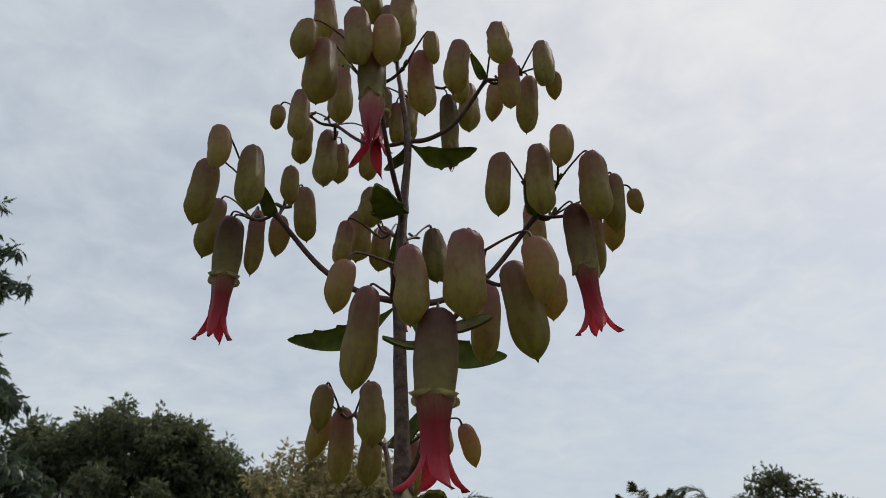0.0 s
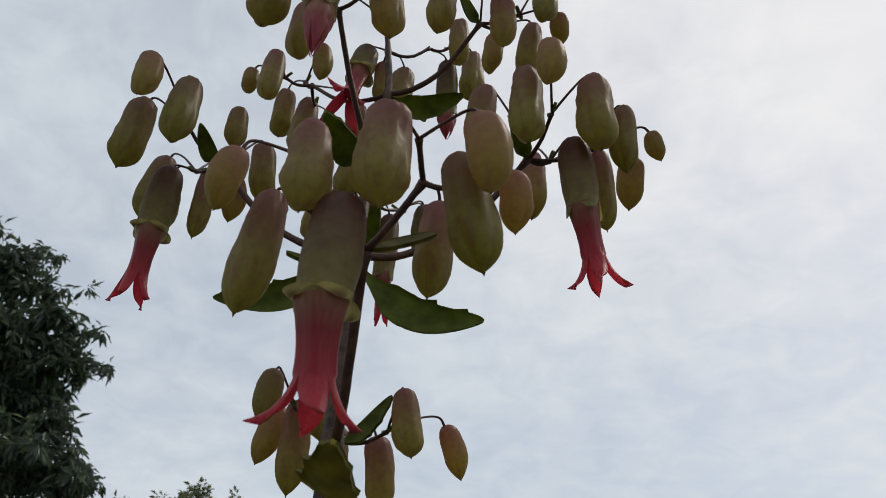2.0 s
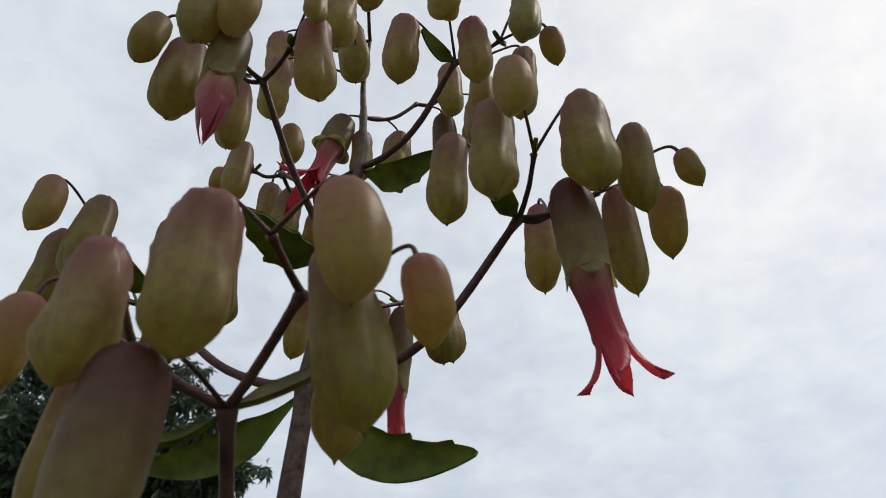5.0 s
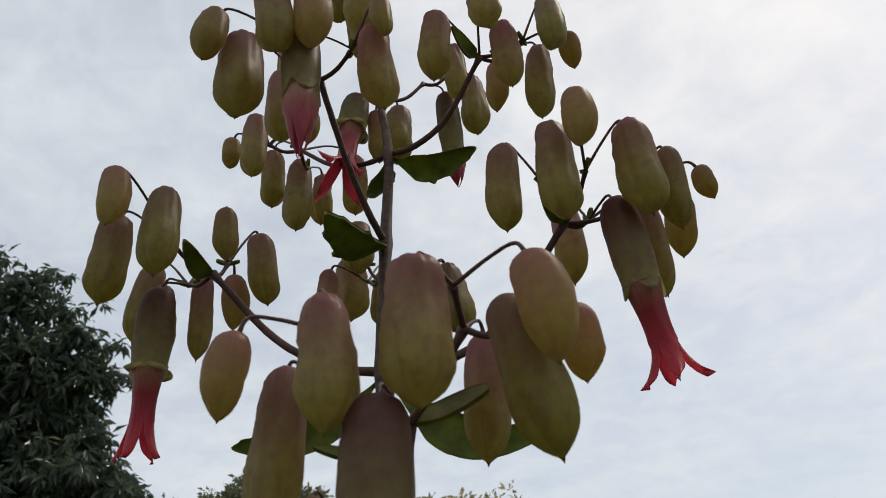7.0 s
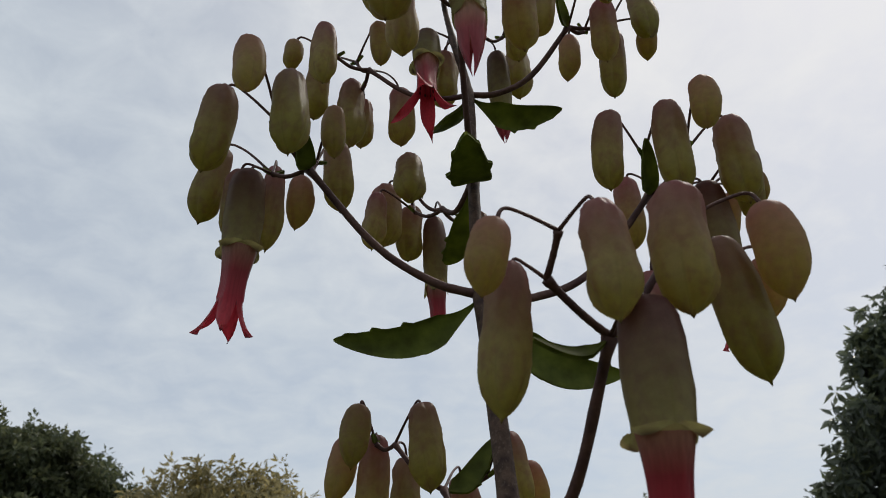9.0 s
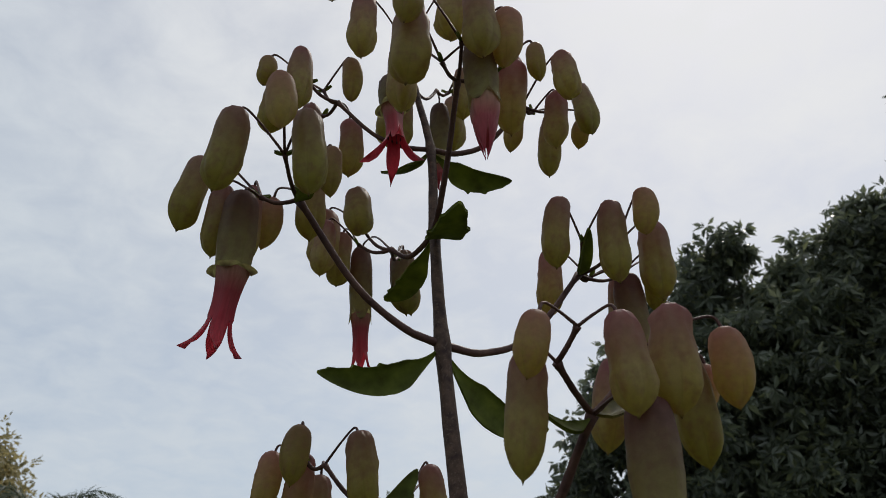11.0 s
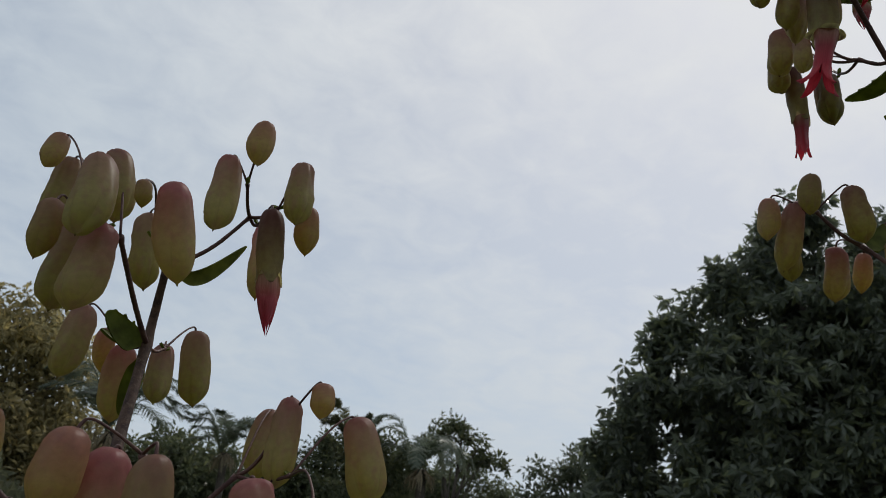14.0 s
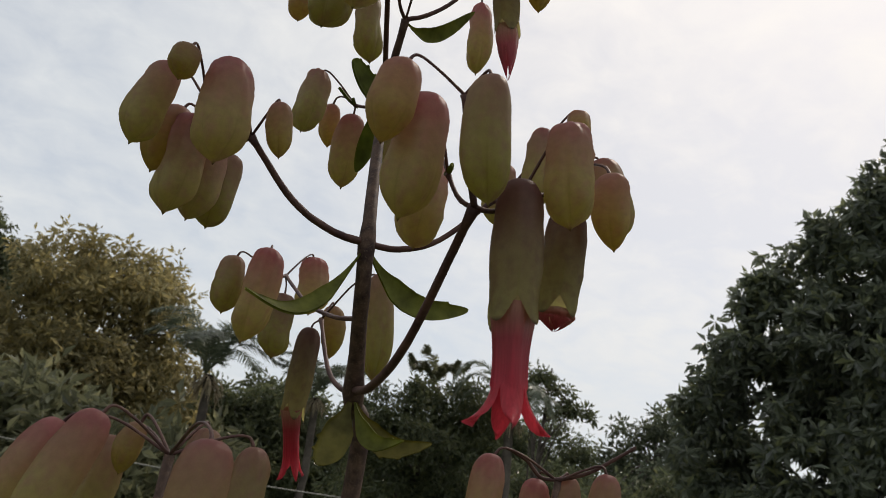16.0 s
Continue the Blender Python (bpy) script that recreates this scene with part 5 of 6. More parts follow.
leaf(second, (-378.1, 453.8, 1260.9), (-380.6, 457.2, 1262.5), 1.8, sag=0.05, teeth=0, point=0.5, label="tiny scale leaf at a fork")
bell(second, mm(-378.1, 453.8, 1260.9), -388.7, 429.5, 1262.2, 0, 0, -24, 11.6)
bell(second, mm(-378.1, 453.8, 1260.9), -391.1, 516, 1284, 3.2, 2.7, -15.5, 12.1)
bell(second, mm(-363.7, 430.6, 1254.9), -374.9, 443.8, 1294.9, 7.1, -2.6, -30.8, 13.7)
bell(second, mm(-342.8, 484.4, 1266.4), -351.1, 405.2, 1272.4, 10.1, 8.9, -35.1, 15.7)
limb("twig", second, [mm(-342.8, 484.4, 1266.4), mm(-345.3, 480.9, 1266.3), mm(-348.2, 476.9, 1267.8), mm(-351.7, 472.1, 1272.6)], [0.0009, 0.00072], swell=[(mm(-351.7, 472.1, 1272.6), 0.55)])
leaf(second, (-351.7, 472.1, 1272.6), (-348.6, 475.2, 1273.8), 1.8, sag=0.05, teeth=0, point=0.5, label="tiny scale leaf at a fork")
leaf(second, (-351.7, 472.1, 1272.6), (-354.8, 469.1, 1273.8), 1.8, sag=0.05, teeth=0, point=0.5, label="tiny scale leaf at a fork")
bell(second, mm(-351.7, 472.1, 1272.6), -361.2, 396.3, 1265.8, 2.1, 1.3, -9.8, 6.5)
bell(second, mm(-351.7, 472.1, 1272.6), -356.8, 527.9, 1304, 7.5, -2.5, -40.3, 14.5)
limb("twig", second, [mm(-313, 481.8, 1298.9), mm(-315, 476.2, 1299), mm(-317.3, 469.6, 1300.8), mm(-320.1, 461.9, 1306)], [0.0009, 0.00072], swell=[(mm(-320.1, 461.9, 1306), 0.55)])
leaf(second, (-320.1, 461.9, 1306), (-320.9, 457.8, 1307.7), 1.8, sag=0.05, teeth=0, point=0.5, label="tiny scale leaf at a fork")
leaf(second, (-320.1, 461.9, 1306), (-319.2, 465.9, 1307.7), 1.8, sag=0.05, teeth=0, point=0.5, label="tiny scale leaf at a fork")
bell(second, mm(-320.1, 461.9, 1306), -320.9, 439.2, 1326.4, 0, -4.2, -23.3, 12.0)
bell(second, mm(-320.1, 461.9, 1306), -330.8, 451.9, 1311.7, 1.1, -7.3, -38.5, 14.5)
limb("twig", second, [mm(-313, 481.8, 1298.9), mm(-310.2, 477.7, 1298), mm(-306.8, 472.9, 1298.4), mm(-302.9, 467.3, 1301.6)], [0.0009, 0.00072], swell=[(mm(-302.9, 467.3, 1301.6), 0.55)])
leaf(second, (-302.9, 467.3, 1301.6), (-299.9, 464.2, 1303), 1.8, sag=0.05, teeth=0, point=0.5, label="tiny scale leaf at a fork")
leaf(second, (-302.9, 467.3, 1301.6), (-305.9, 470.3, 1303), 1.8, sag=0.05, teeth=0, point=0.5, label="tiny scale leaf at a fork")
bell(second, mm(-302.9, 467.3, 1301.6), -298.9, 449.6, 1318.1, 0.9, -6.2, -32.4, 13.2)
bell(second, mm(-302.9, 467.3, 1301.6), -290.3, 461.2, 1304, 3.5, 3.1, -23, 12.2)
limb("twig", second, [mm(-313, 481.8, 1298.9), mm(-311.5, 482.8, 1297.2), mm(-309.8, 484, 1296.4), mm(-307.8, 485.4, 1297.9)], [0.0009, 0.00072], swell=[(mm(-307.8, 485.4, 1297.9), 0.55)])
leaf(second, (-307.8, 485.4, 1297.9), (-304.5, 487.5, 1300.2), 1.8, sag=0.05, teeth=0, point=0.5, label="tiny scale leaf at a fork")
leaf(second, (-307.8, 485.4, 1297.9), (-311.1, 483.4, 1300.2), 1.8, sag=0.05, teeth=0, point=0.5, label="tiny scale leaf at a fork")
flower(second, mm(-307.8, 485.4, 1297.9), -305.8, 465.2, 1298.3, 5.4, -2.2, -34.8, 3.6, -1.5, -23.2, 12.5, SHUT, "slim calyx with a closed dark red corolla")
bell(second, mm(-307.8, 485.4, 1297.9), -301.3, 511.6, 1310.2, 5.1, -0.3, -40.8, 13.8)
limb("twig", second, [mm(-341.2, 500.3, 1232.4), mm(-344.1, 505.8, 1231.5), mm(-347.5, 512.2, 1231.8), mm(-351.6, 519.7, 1234.9)], [0.0009, 0.00072], swell=[(mm(-351.6, 519.7, 1234.9), 0.55)])
leaf(second, (-351.6, 519.7, 1234.9), (-349.5, 523.4, 1236.5), 1.8, sag=0.05, teeth=0, point=0.5, label="tiny scale leaf at a fork")
leaf(second, (-351.6, 519.7, 1234.9), (-353.7, 516, 1236.5), 1.8, sag=0.05, teeth=0, point=0.5, label="tiny scale leaf at a fork")
bell(second, mm(-351.6, 519.7, 1234.9), -371.2, 525.8, 1249.4, -1.1, -6, -36.4, 15.8)
bell(second, mm(-351.6, 519.7, 1234.9), -359.6, 546.8, 1246.1, 3.2, 7.8, -21.2, 11.2)
bell(second, mm(-351.6, 519.7, 1234.9), -349.4, 534.2, 1237.3, 3.2, 7.4, -37, 17.1)
limb("twig", second, [mm(-341.2, 500.3, 1232.4), mm(-338.7, 505.3, 1231.7), mm(-335.7, 511, 1232.4), mm(-332.2, 517.9, 1236.1)], [0.0009, 0.00072], swell=[(mm(-332.2, 517.9, 1236.1), 0.55)])
leaf(second, (-332.2, 517.9, 1236.1), (-329.7, 521.3, 1237.6), 1.8, sag=0.05, teeth=0, point=0.5, label="tiny scale leaf at a fork")
leaf(second, (-332.2, 517.9, 1236.1), (-334.7, 514.4, 1237.6), 1.8, sag=0.05, teeth=0, point=0.5, label="tiny scale leaf at a fork")
bell(second, mm(-332.2, 517.9, 1236.1), -318.1, 538, 1252.8, 8.6, -1, -37.6, 15.8)
bell(second, mm(-332.2, 517.9, 1236.1), -331.8, 526.4, 1239.9, 1.6, -4.1, -29.8, 13.4)
limb("twig", second, [mm(-356.1, 601.2, 1165), mm(-359.5, 593.5, 1161.9), mm(-363.5, 584.5, 1159), mm(-368.2, 573.8, 1157.7)], [0.0009, 0.00072], swell=[(mm(-368.2, 573.8, 1157.7), 0.55)])
leaf(second, (-368.2, 573.8, 1157.7), (-370.1, 575.2, 1161.5), 1.8, sag=0.05, teeth=0, point=0.5, label="tiny scale leaf at a fork")
leaf(second, (-368.2, 573.8, 1157.7), (-366.4, 572.3, 1161.5), 1.8, sag=0.05, teeth=0, point=0.5, label="tiny scale leaf at a fork")
bell(second, mm(-368.2, 573.8, 1157.7), -385.4, 559.6, 1157.2, 0.2, -2.1, -28.7, 15.3)
bell(second, mm(-368.2, 573.8, 1157.7), -371, 543, 1160.9, -1.5, 2.1, -46.2, 17.4)
bell(second, mm(-356.1, 601.2, 1165), -341.4, 617.2, 1184.1, 4.4, 1.6, -33.2, 18.9)
bell(second, mm(-356.1, 601.2, 1165), -353.4, 608.5, 1156.7, 0, 0, -36, 17.4)
flower(second, mm(-336.3, 569, 1139.3), -340.3, 569, 1133.3, 0.7, -0.6, -43.7, 7.6, 7.7, -27.6, 13.0, MID, "narrow green calyx of a half-open flower")
bell(second, mm(-336.3, 569, 1139.3), -330.4, 577.3, 1149.8, 4.4, 2, -27.1, 13.7)
bell(second, mm(-336.3, 569, 1139.3), -321.8, 521.7, 1156.3, 6.5, -7.4, -49.5, 13.9)
leaf(second, (-340.8, 466.4, 1150.8), (-382.1, 440.9, 1115.5), 7, material=BRACT_PALE, sag=0.28, teeth=2)
leaf(second, (-340.8, 466.4, 1150.8), (-291.1, 477.8, 1138.1), 10, lean=(0, -1, 0.1), material=BRACT_PALE, sag=0.22, point=0.5, teeth=3, edge=-1)
leaf(second, (-342.8, 484.4, 1266.4), (-310.4, 487.9, 1286.3), 7, lean=(0.32, -0.88, -0.36), teeth=0, sag=0.28, material=BRACT_PALE)
leaf(second, (-341.2, 500.3, 1232.4), (-361.0, 488, 1239.6), 12, lean=(0.15, -1, 0.1), sag=0.12, fold=0.15, point=0.45)
leaf(second, (-341.2, 500.3, 1232.4), (-343.3, 522, 1202.4), 9, lean=(-0.3, -1, -0.2), sag=0.05, teeth=0)
leaf(second, (-351.6, 519.7, 1234.9), (-361.8, 512, 1237.2), 3.6, lean=(0, -0.8, 0.6), sag=0.05, teeth=0)
leaf(second, (-326.4, 500.5, 1098.5), (-307.5, 479.1, 1081.3), 7.5, lean=(-0.75, -0.6, 0.2), sag=0.32, teeth=3, edge=-1, material=BRACT_PALE)
leaf(second, (-326.4, 500.5, 1098.5), (-293.7, 485.6, 1082.8), 10, lean=(0, -1, 0), sag=0.3, material=BRACT_OLD, label="ageing yellowish leaf with a red-brown edge")
leaf(second, (-326.4, 500.5, 1098.5), (-335.9, 492.7, 1066.8), 13, lean=(0, -1, 0), material=BRACT_OLD, label="ageing yellowish leaf with a red-brown edge")

# ---- two low plants at the feet of the second ----
low_plant = plant_root("flowering_succulent", "low succulent with pinkish yellow-green bells on arched stalks", True)
limb("stem", low_plant, [mm(-370.9, 484.4, 78.9), mm(-378.9, 454.4, 658.9), mm(-390.9, 434.4, 1058.9)], [0.005, 0.004, 0.0016], STEM, "brown woody stem", 12, 0.1)
bell(low_plant, mm(-390.9, 434.4, 1058.9), -425.2, 454.8, 1063.5, -12, -1, -38, 15.0)
bell(low_plant, mm(-390.9, 434.4, 1058.9), -412.6, 427.8, 1067, -12, -1, -38, 15.5)
bell(low_plant, mm(-390.9, 434.4, 1058.9), -402.2, 451.3, 1067.3, -2, -1, -16.5, 9.0)
bell(low_plant, mm(-390.9, 434.4, 1058.9), -382.5, 382.5, 1063.6, 0, -1, -38, 15.5)
bell(low_plant, mm(-390.9, 434.4, 1058.9), -381, 444.3, 1069.3, -2, -1, -36, 14.0)
bell(low_plant, mm(-390.9, 434.4, 1058.9), -366.7, 431.7, 1066, 1, -1, -36, 13.5)
bell(low_plant, mm(-390.9, 434.4, 1058.9), -409.3, 477.1, 1062.6, -2, -1, -36, 14.0)
side_plant = plant_root("flowering_succulent", "low succulent with a bare arched twig and pink-topped bells", True)
limb("stem", side_plant, [mm(-254.8, 488.9, 96.1), mm(-250.8, 463.9, 676.1), mm(-254.8, 448.9, 1076.1)], [0.005, 0.004, 0.0014], STEM, "brown woody stem", 12, 0.1)
limb("branch", side_plant, [mm(-276.1, 452.1, 1084.5), mm(-267.6, 450.8, 1081.4), mm(-259.6, 450.3, 1076.2), mm(-246.8, 445.1, 1080.1), mm(-237.7, 439.9, 1087.2), mm(-231.6, 436, 1092.9)], [0.0005, 0.0007, 0.0008, 0.0007, 0.0006])
bell(side_plant, mm(-254.8, 448.9, 1076.1), -281.9, 449.6, 1081, -2, -1, -36, 14.5)
bell(side_plant, mm(-254.8, 448.9, 1076.1), -257.7, 460.7, 1076.5, -2, -1, -34, 13.5)
bell(side_plant, mm(-254.8, 448.9, 1076.1), -249.1, 451.6, 1079.3, -2, -1, -34, 13.0)
bell(side_plant, mm(-254.8, 448.9, 1076.1), -240.8, 437.4, 1081.3, -2, -1, -34, 13.5)

# ---- trees and distance ----
def tips_of_twigs(blobs, count, rng, clump):
    """Places of leaf tufts: gathered in bunches, mostly near the skin of a crown of overlapping lumps."""
    total = sum(b[3] * b[4] for b in blobs)
    out = []
    for cx, cy, cz, rx, rz in blobs:
        k = max(8, int(count * rx * rz / total))
        bunches = max(5, k // 6)
        v = rng.normal(size=(bunches, 3))
        v /= np.linalg.norm(v, axis=1)[:, None]
        rad = rng.uniform(0.1, 1.0, bunches) ** 0.4 * (1 + 0.16 * np.sin(5 * v[:, 0] + cx * 3) * np.cos(4 * v[:, 2] + cy))
        heart = np.array([cx, cy, cz]) + v * rad[:, None] * np.array([rx, rx, rz])
        which = rng.integers(bunches, size=k)
        wide = rng.uniform(0.5, 1.15, bunches)[which][:, None]
        out.append(heart[which] + rng.normal(size=(k, 3)) * np.array([1.0, 1.0, 0.7]) * clump * wide)
    return np.concatenate(out)


def leaf_cloud(name, tufts, per, size, spread, material, rng, slim=0.38, droop=0.5):
    """One mesh of many small folded leaves round the tufts."""
    n = len(tufts) * per
    centre = np.repeat(tufts, per, axis=0)
    way = rng.normal(size=(n, 3))
    way[:, 2] -= droop
    way /= np.linalg.norm(way, axis=1)[:, None]
    base = centre + way * rng.uniform(0.0, spread, n)[:, None]
    length = size * rng.uniform(0.6, 1.25, n)[:, None]
    face = rng.normal(size=(n, 3)) + np.array([0, 0, 0.8])
    side = np.cross(way, face)
    side /= np.linalg.norm(side, axis=1)[:, None] + 1e-9
    up = np.cross(side, way)
    half = length * slim / 2
    mid = base + way * length * 0.45
    end = base + way * length - up * length * 0.15
    verts = np.stack([base, mid + side * half + up * half * 0.35, end, mid - side * half + up * half * 0.35], 1).reshape(-1, 3)
    q = np.arange(n) * 4
    faces = np.concatenate([np.stack([q, q + 1, q + 2], 1), np.stack([q, q + 2, q + 3], 1)])
    me = bpy.data.meshes.new(name)
    me.from_pydata(verts.tolist(), [], faces.tolist())
    me.materials.append(material)
    return me


def broad_tree(name, label, foot, blobs, tufts, per, size, spread, material, seed, trunk=0.16, slim=0.38, droop=0.5, category="tree", limbs=26, clump=0.0):
    """Trunk with limbs that reach into a crown of lumps; blobs are (x, y, z, radius, half height) round the foot."""
    rng = np.random.default_rng(seed)
    root = tagged(new(name), label, category)
    root.location = foot
    places = tips_of_twigs(blobs, tufts, rng, clump or size * 1.1)
    cz = sum(b[2] for b in blobs) / len(blobs)
    cx, cy = sum(b[0] for b in blobs) / len(blobs), sum(b[1] for b in blobs) / len(blobs)
    fork = Vector((cx * 0.3, cy * 0.3, cz * 0.45))
    verts, faces = tube_data([(0, 0, -0.1), (cx * 0.1, cy * 0.1 + 0.05, fork.z * 0.5), fork, (cx * 0.8, cy * 0.8, cz * 1.1)], [trunk * 1.25, trunk, trunk * 0.85, trunk * 0.25], 10, 6, 0.25)
    part("trunk", mesh_of("trunk", verts, faces, BARK), root, None)
    verts, faces = [], []
    for k in range(limbs):
        b = blobs[k % len(blobs)]
        start = fork.lerp(Vector((cx * 0.8, cy * 0.8, cz * 1.1)), rng.uniform(0.0, 0.9))
        end = Vector(places[int(rng.integers(len(places)))]) if k >= len(blobs) else Vector(b[:3])
        middle = start.lerp(end, 0.5) + Vector((0, 0, 0.08 * (end - start).length))
        v, f = tube_data([start, middle, end], [trunk * 0.4, trunk * 0.22, trunk * 0.06], 6, 5, 0.2)
        faces += [tuple(i + len(verts) for i in g) for g in f]
        verts += v
    part("branchwork", mesh_of("branchwork", verts, faces, BARK), root, None)
    part("crown", leaf_cloud("crown", places, per, size, spread, material, rng, slim, droop), root, None)
    return root


def palm(name, label, foot, height, reach, fronds, seed, category="palm tree", thick=0.13, width=0.03, lift=0.55, material=None, nod=0.35):
    """A feather palm: leaning trunk, arching fronds with hanging leaflets."""
    rng = random.Random(seed)
    root = tagged(new(name), label, category)
    root.location = foot
    verts, faces = tube_data([(0, 0, -0.1), (0.12, 0.05, height * 0.5), (0.05, 0, height)], [thick * 1.5, thick, thick * 0.9], 10, 8, 0.1)
    part("trunk", mesh_of("trunk", verts, faces, BARK), root, None)
    for k in range(fronds):
        a, rise = 2.4 * k + rng.uniform(-0.3, 0.3), rng.uniform(lift, lift + 0.95)
        out = Vector((math.cos(a), math.sin(a), 0))
        long = reach * rng.uniform(0.8, 1.1)
        line = spline([Vector((0, 0, height)), Vector((0, 0, height)) + out * long * 0.4 + Vector((0, 0, long * 0.45 * rise)), Vector((0, 0, height)) + out * long * 0.8 + Vector((0, 0, long * (0.5 * rise - 0.1))), Vector((0, 0, height)) + out * long * 1.0 + Vector((0, 0, long * ((0.7 - nod) * rise - nod)))], 12)
        verts, faces = tube_data(line[::6] if len(line[::6]) > 2 else line, [width, width * 0.6, width * 0.2], 5, 4, 0)
        for i in range(4, len(line) - 1):
            d = (line[i + 1] - line[i]).normalized()
            side = d.cross(Vector((0, 0, 1))).normalized()
            f = i / len(line)
            ll = reach * (0.27 * math.sin(math.pi * min(1, 0.15 + f * 0.85)) ** 0.6 + 0.025)
            for s in (-1, 1):
                for h in (0.0, 0.5):
                    o = line[i].lerp(line[i + 1], h)
                    w = (side * s * rng.uniform(0.7, 1.0) + d * 0.7 + Vector((0, 0, rng.uniform(-0.4, 0.25)))).normalized()
                    e = o + w * ll * rng.uniform(0.8, 1.1) - Vector((0, 0, ll * 0.12))
                    m = o.lerp(e, 0.4) + Vector((0, 0, ll * 0.06))
                    b = len(verts)
                    verts += [o - d * width * 0.5, o + d * width * 0.5, m + d * width, e, m - d * width]
                    faces += [(b, b + 1, b + 2, b + 4), (b + 4, b + 2, b + 3)]
        part("frond", mesh_of("frond", verts, faces, material or FROND, False), root, None)
    if category == "palm tree":
        verts, faces = [], []
        for k in range(60):
            a, long = rng.uniform(0, 6.28), reach * rng.uniform(0.2, 0.4)
            out = Vector((math.cos(a), math.sin(a), 0))
            side = Vector((-math.sin(a), math.cos(a), 0)) * reach * 0.012
            o = Vector((0.05, 0, height - reach * rng.uniform(0.0, 0.12))) + out * thick * 0.8
            m = o + out * reach * rng.uniform(0.1, 0.2) - Vector((0, 0, long * 0.35))
            e = o + out * reach * rng.uniform(0.12, 0.25) - Vector((0, 0, long))
            b = len(verts)
            verts += [o - side, o + side, m + side * 1.3, m - side * 1.3, e]
            faces += [(b, b + 1, b + 2, b + 3), (b + 3, b + 2, b + 4)]
        part("dead_fronds", mesh_of("dead_fronds", verts, faces, DRY, False), root, None, "dry tan hanging dead fronds")
    return root


def at(az, dist):
    return (dist * math.sin(radians(az)), dist * math.cos(radians(az)), 0.0)


def lumps(az, dist, spots):
    """Crown lumps from (azimuth, elevation of its top, half width in degrees, height in degrees, nearer or farther by metres), round the foot of the tree at az."""
    fx, fy, _ = at(az, dist)
    out = []
    for a, top, half, tall, back in spots:
        d = dist + back
        x, y, _ = at(a, d)
        zt = 1.22 + d * math.tan(radians(top))
        rz = d * math.tan(radians(tall)) / 2
        out.append((x - fx, y - fy, zt - rz, d * math.tan(radians(half)), rz))
    return out


broad_tree("broadleaf_tree", "tall tree with dense dark green hanging leaves", at(-46, 9.0), lumps(-46, 9.0, [(-47.5, 28.2, 5, 12, 0.5), (-41.8, 29.2, 3.2, 8, 0), (-37.4, 28.1, 2.5, 7, 0), (-34.8, 25.3, 2.2, 7, 0), (-35.0, 21.4, 2.6, 7, 0.1), (-38.5, 24, 4.5, 9, 0.2), (-34.8, 18.6, 5.1, 9, 0), (-39, 18, 9, 13, 0.3), (-37, 13, 8, 12, -0.3), (-50, 22, 10, 22, 0.8), (-32.6, 13, 5.5, 9, 0), (-42, 23, 7, 10, 0.6), (-40, 12, 8, 12, 0.8)]), 6800, 15, 0.15, 0.08, LEAF_DEEP, 1, 0.18, 0.3, 1.2, clump=0.14)
broad_tree("round_tree", "round-crowned dark green tree in the distance", at(-21, 18.0), lumps(-21, 18.0, [(-23, 14.7, 3.6, 6, 0), (-26.5, 13.8, 3.2, 6, 0.5), (-20, 14.6, 2.6, 5, 0), (-17, 13.2, 2.4, 5, 0.2), (-15, 11.4, 2.2, 5, 0.4), (-22, 11, 6.5, 9, 0), (-17, 8.5, 5, 8, -0.3)]), 4600, 18, 0.14, 0.15, LEAF_GREEN, 2, 0.22, 0.5, 0.3, clump=0.18)
broad_tree("olive_tree", "yellowish olive-leaved tree with a thin uneven crown", at(-6, 14.0), lumps(-6, 14.0, [(-10.5, 12.4, 3.0, 6, 0), (-6.5, 12.4, 2.8, 6, 0), (-4.7, 12.3, 1.6, 4, 0.3), (-3.5, 9.8, 1.4, 5, 0), (-8, 8, 5, 7, 0), (-3.5, 7, 3.5, 6, 0), (-10, 4, 4, 6, 0), (-5.5, 4, 4, 6, -0.2), (-14, 8, 4, 8, 0.2)]), 3400, 14, 0.13, 0.15, LEAF_OLIVE, 3, 0.12, 0.4, 0.3, clump=0.22)
broad_tree("garden_shrub", "large grey-green leafy shrub below the olive tree", at(-6, 10.0), lumps(-6, 10.0, [(-9, 1.4, 5, 5, 0), (-4.5, 0.8, 4, 5, 0), (-13, 2.4, 4, 6, 0.4), (-0.5, 1.4, 3, 5, 0.3), (-8, -0.8, 6, 5, -0.4), (-2, -1.5, 5, 5, -0.3)]), 3000, 13, 0.2, 0.14, LEAF_SHRUB, 4, 0.06, 0.4, 0.2, "shrub")
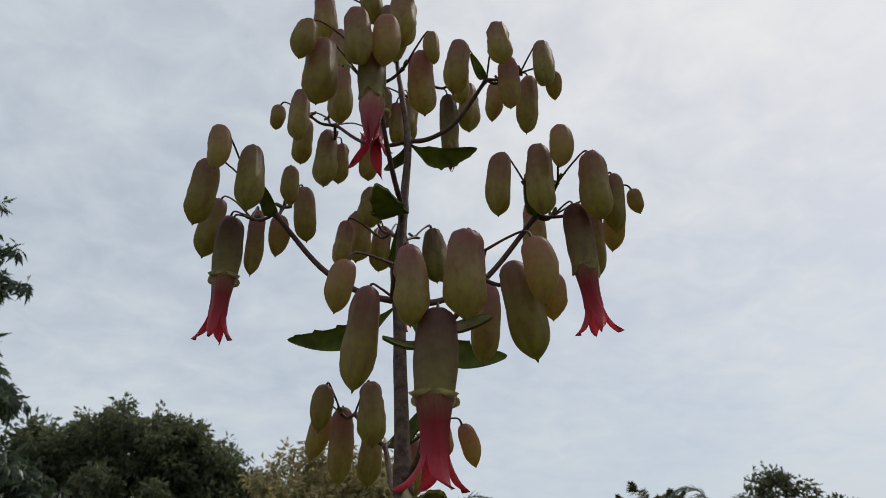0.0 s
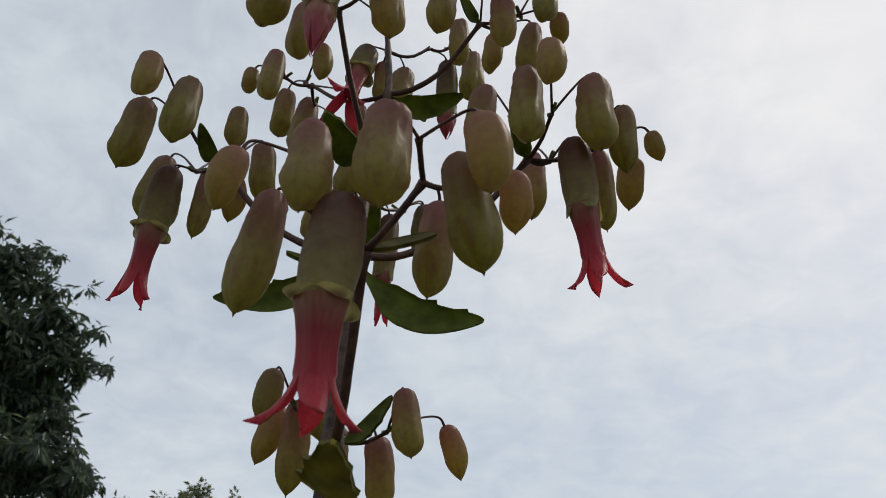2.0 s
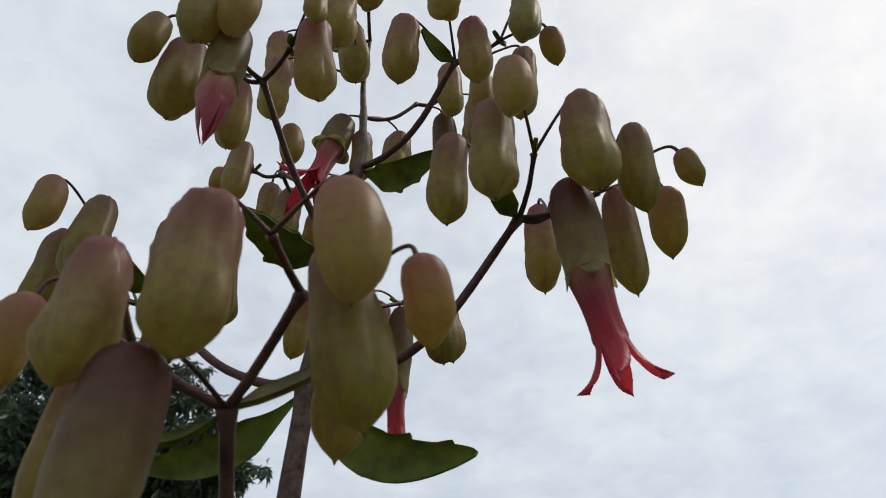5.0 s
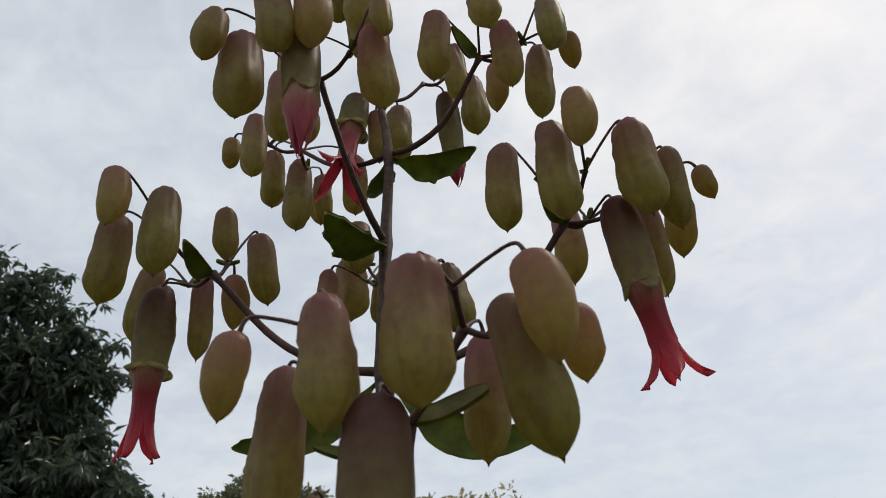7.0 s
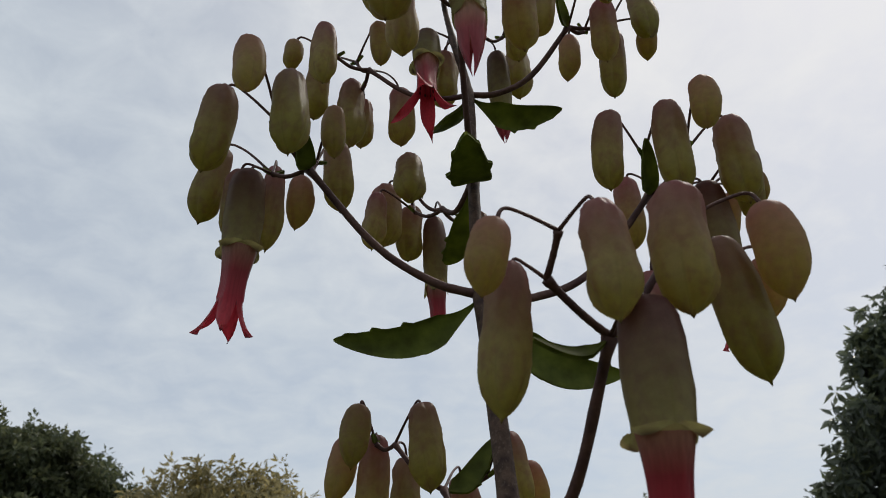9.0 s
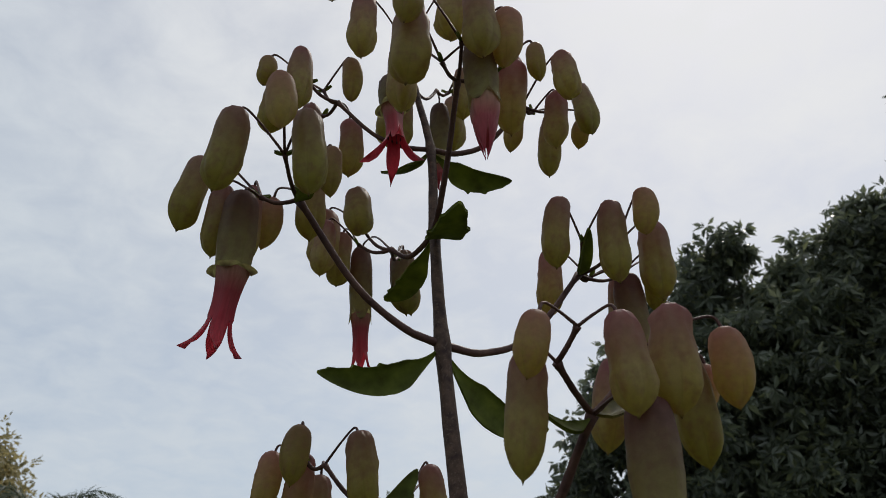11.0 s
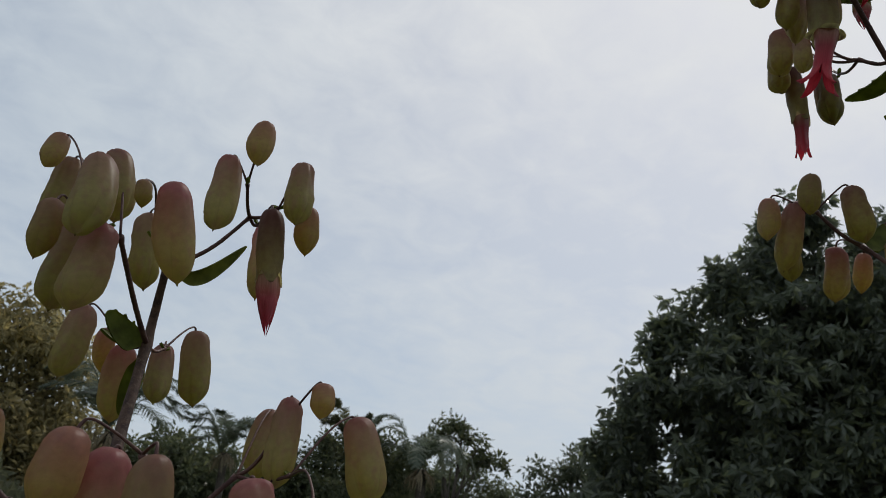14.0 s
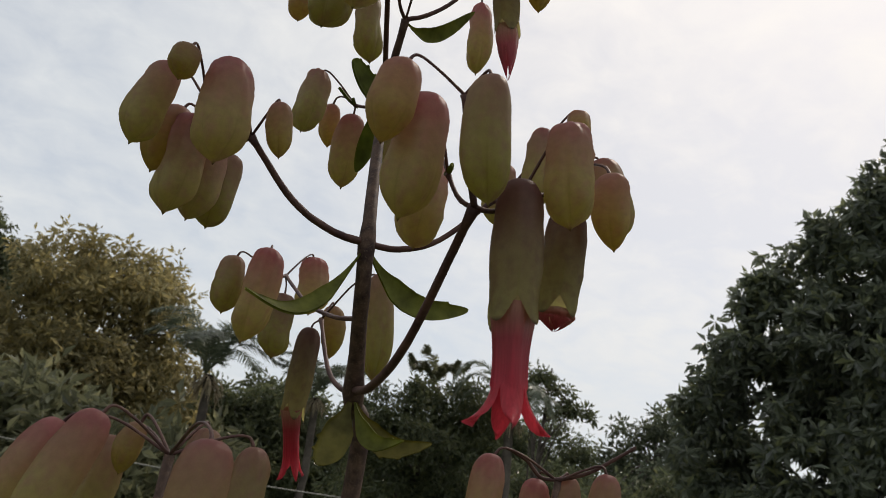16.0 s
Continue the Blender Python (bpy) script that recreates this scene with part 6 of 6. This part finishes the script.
broad_tree("dark_tree", "big dark green broadleaf tree against the sky", at(50, 10.0), lumps(50, 10.0, [(47.4, 27.6, 1.5, 4, 0), (45.2, 26.4, 1.9, 5, 0), (43.2, 24.4, 1.9, 5, 0), (41.4, 23.2, 1.3, 4, 0), (38.6, 20.4, 1.3, 4, 0), (36.9, 19.9, 1.0, 4, 0), (36.9, 16.2, 1.7, 5, 0), (35.7, 14.8, 1.9, 5, 0.1), (34.6, 12.0, 2.0, 5, 0.1), (35.2, 8.6, 2.6, 5, 0.1), (41, 18, 4.5, 9, 0.2), (46, 22.5, 4, 8, 0.2), (51.5, 24, 3.5, 8, 0.2), (47.5, 15.5, 5, 9, 0.9), (51, 18, 6, 10, 0.9), (53.5, 26.2, 2.6, 8, 0.3), (57, 28.6, 2.8, 9, 0.4), (45, 19.5, 7, 13, 0), (54, 19, 8, 14, 0.5), (43.5, 12, 8, 12, 0), (55, 10, 9, 13, 0.3), (40, 6, 6, 9, 0.2), (50, 5, 8, 9, -0.3), (60, 8, 8, 12, 0), (62, 24, 6, 12, 0.5), (61, 15, 6, 12, 0.4), (50, 23.5, 6, 10, 0.3), (56, 21.5, 6, 10, 0.4), (53, 14, 7, 10, 0.2)]), 14500, 13, 0.15, 0.05, LEAF_DARK, 5, 0.2, 0.42, 0.5, clump=0.12)
broad_tree("tall_tree", "tall dark tree with loose upper branches", at(67, 9.5), lumps(67, 9.5, [(67.6, 36.2, 2.4, 7, 0), (61.9, 33.4, 1.3, 4, 0), (64.4, 34.0, 1.7, 5, 0), (62.0, 30.6, 1.6, 4, 0), (71, 35.5, 3.5, 10, 0.3), (64, 28, 4.6, 10, 0), (72, 27, 6, 14, 0.3), (66, 18, 7, 14, 0.2)]), 4800, 13, 0.15, 0.05, LEAF_DARK, 6, 0.18, 0.42, 0.5, clump=0.12)
palm("feather_palm", "feather palm with arching grey-green fronds", at(-0.9, 10.0), 2.2, 0.85, 17, 1, "palm tree", 0.06, 0.009, 0.9, None, 0.2)
palm("feather_palm", "small feather palm with drooping fronds", at(6.6, 10.0), 2.2, 0.6, 14, 2, "palm tree", 0.05, 0.008, 0.8, None, 0.14)
palm("feather_palm", "small feather palm with drooping fronds", at(18.8, 6.2), 1.92, 0.45, 11, 3, "palm tree", 0.04, 0.006)
broad_tree("garden_tree", "low green tree in the garden's tree row", at(13, 6.5), lumps(13, 6.5, [(10.2, 7.0, 2.2, 5, 0), (13.6, 8.0, 2.2, 5, 0), (17, 8.0, 2.4, 6, 0.1), (13.6, 5, 5, 5, 0), (12, 1.5, 5, 6, 0.1), (17, 1.5, 4, 6, 0)]), 2600, 15, 0.05, 0.06, LEAF_GREEN, 7, 0.04, 0.4, 0.3)
broad_tree("garden_tree", "low green tree in the garden's tree row", at(21, 24.0), lumps(21, 24.0, [(20.8, 8.2, 2.2, 6, 0), (23.5, 7.6, 2.2, 6, 0), (26.5, 7.4, 2.2, 7, 0.5), (23, 4, 5, 5, 0)]), 2300, 15, 0.15, 0.18, LEAF_GREEN, 8, 0.16, 0.4, 0.3)
broad_tree("garden_tree", "low green tree behind the palms", at(4, 15.0), lumps(4, 15.0, [(0.5, 5.8, 2.6, 6, 0), (4.5, 6.6, 2.6, 6, 0), (8, 6.2, 2.6, 6, 0.4), (4, 3, 5, 5, 0)]), 2000, 15, 0.12, 0.15, LEAF_GREEN, 12, 0.1, 0.42, 0.3)
for a, d, s in ((6, 17.0, 31), (15, 18.0, 32), (24, 18.5, 33), (32, 17.0, 34)):
    broad_tree("hedge_shrub", "dense dark green shrub in the hedge", at(a, d), lumps(a, d, [(a - 2.5, 4.2, 3, 5, 0), (a + 1.5, 5.0, 3, 6, 0.3), (a + 4, 4.0, 3, 5, 0), (a, 1.5, 5.5, 5, -0.4)]), 1700, 13, 0.15, 0.18, LEAF_GREEN, s, 0.06, 0.42, 0.3, "shrub")
palm("pinnate_tree", "slender tree topped with tufts of pinnate leaves", at(13.8, 6.85), 2.14, 0.28, 14, 5, "tree", 0.02, 0.007, 0.85, LEAF_SHRUB, 0.08)
broad_tree("slender_tree", "slender tree with a loose small-leaved crown", at(21.9, 7.7), lumps(21.9, 7.7, [(21.8, 10.5, 0.7, 1.1, 0), (21.0, 10.0, 0.7, 1.0, 0), (22.8, 9.8, 0.6, 0.9, 0), (21.0, 9.0, 0.5, 1.2, 0), (24.0, 9.2, 0.5, 0.8, 0), (24.8, 8.2, 1.1, 0.9, 0), (23.2, 8.0, 0.8, 0.9, 0)]), 150, 11, 0.055, 0.05, LEAF_GREEN, 10, 0.03, 0.45, 0.3, "tree", 20)
broad_tree("grey_tree", "pale grey-green tree in the tree row", at(32.5, 20.0), lumps(32.5, 20.0, [(32.6, 9.8, 1.4, 3, 0), (30.4, 8.0, 1.5, 4, 0.2), (34.3, 9.0, 1.5, 4, 0), (31.5, 6, 3.4, 5, 0)]), 650, 12, 0.18, 0.24, LEAF_GREY, 11, 0.1, 0.36, 0.2)


def fence_wire():
    """A sagging pale wire strung between two posts."""
    root = tagged(new("wire_fence"), "pale sagging wire strung between thin posts", "fence")
    a, b = Vector((-1.6, 4.3, 1.06)), Vector((1.5, 4.6, 1.12))
    for p in (a, b):
        v, f = tube_data([(p.x, p.y, -0.05), (p.x, p.y, p.z + 0.06)], [0.02, 0.018], 8, 3, 0.1)
        part("post", mesh_of("post", v, f, BARK), root)
    v, f = tube_data([a, a.lerp(b, 0.5) - Vector((0, 0, 0.03)), b], [0.0036, 0.0036, 0.0036], 6, 8, 0)
    part("wire", mesh_of("wire", v, f, WIRE), root)


WIRE = plain_material("pale_wire", (0.25, 0.24, 0.21), 0.6)
fence_wire()
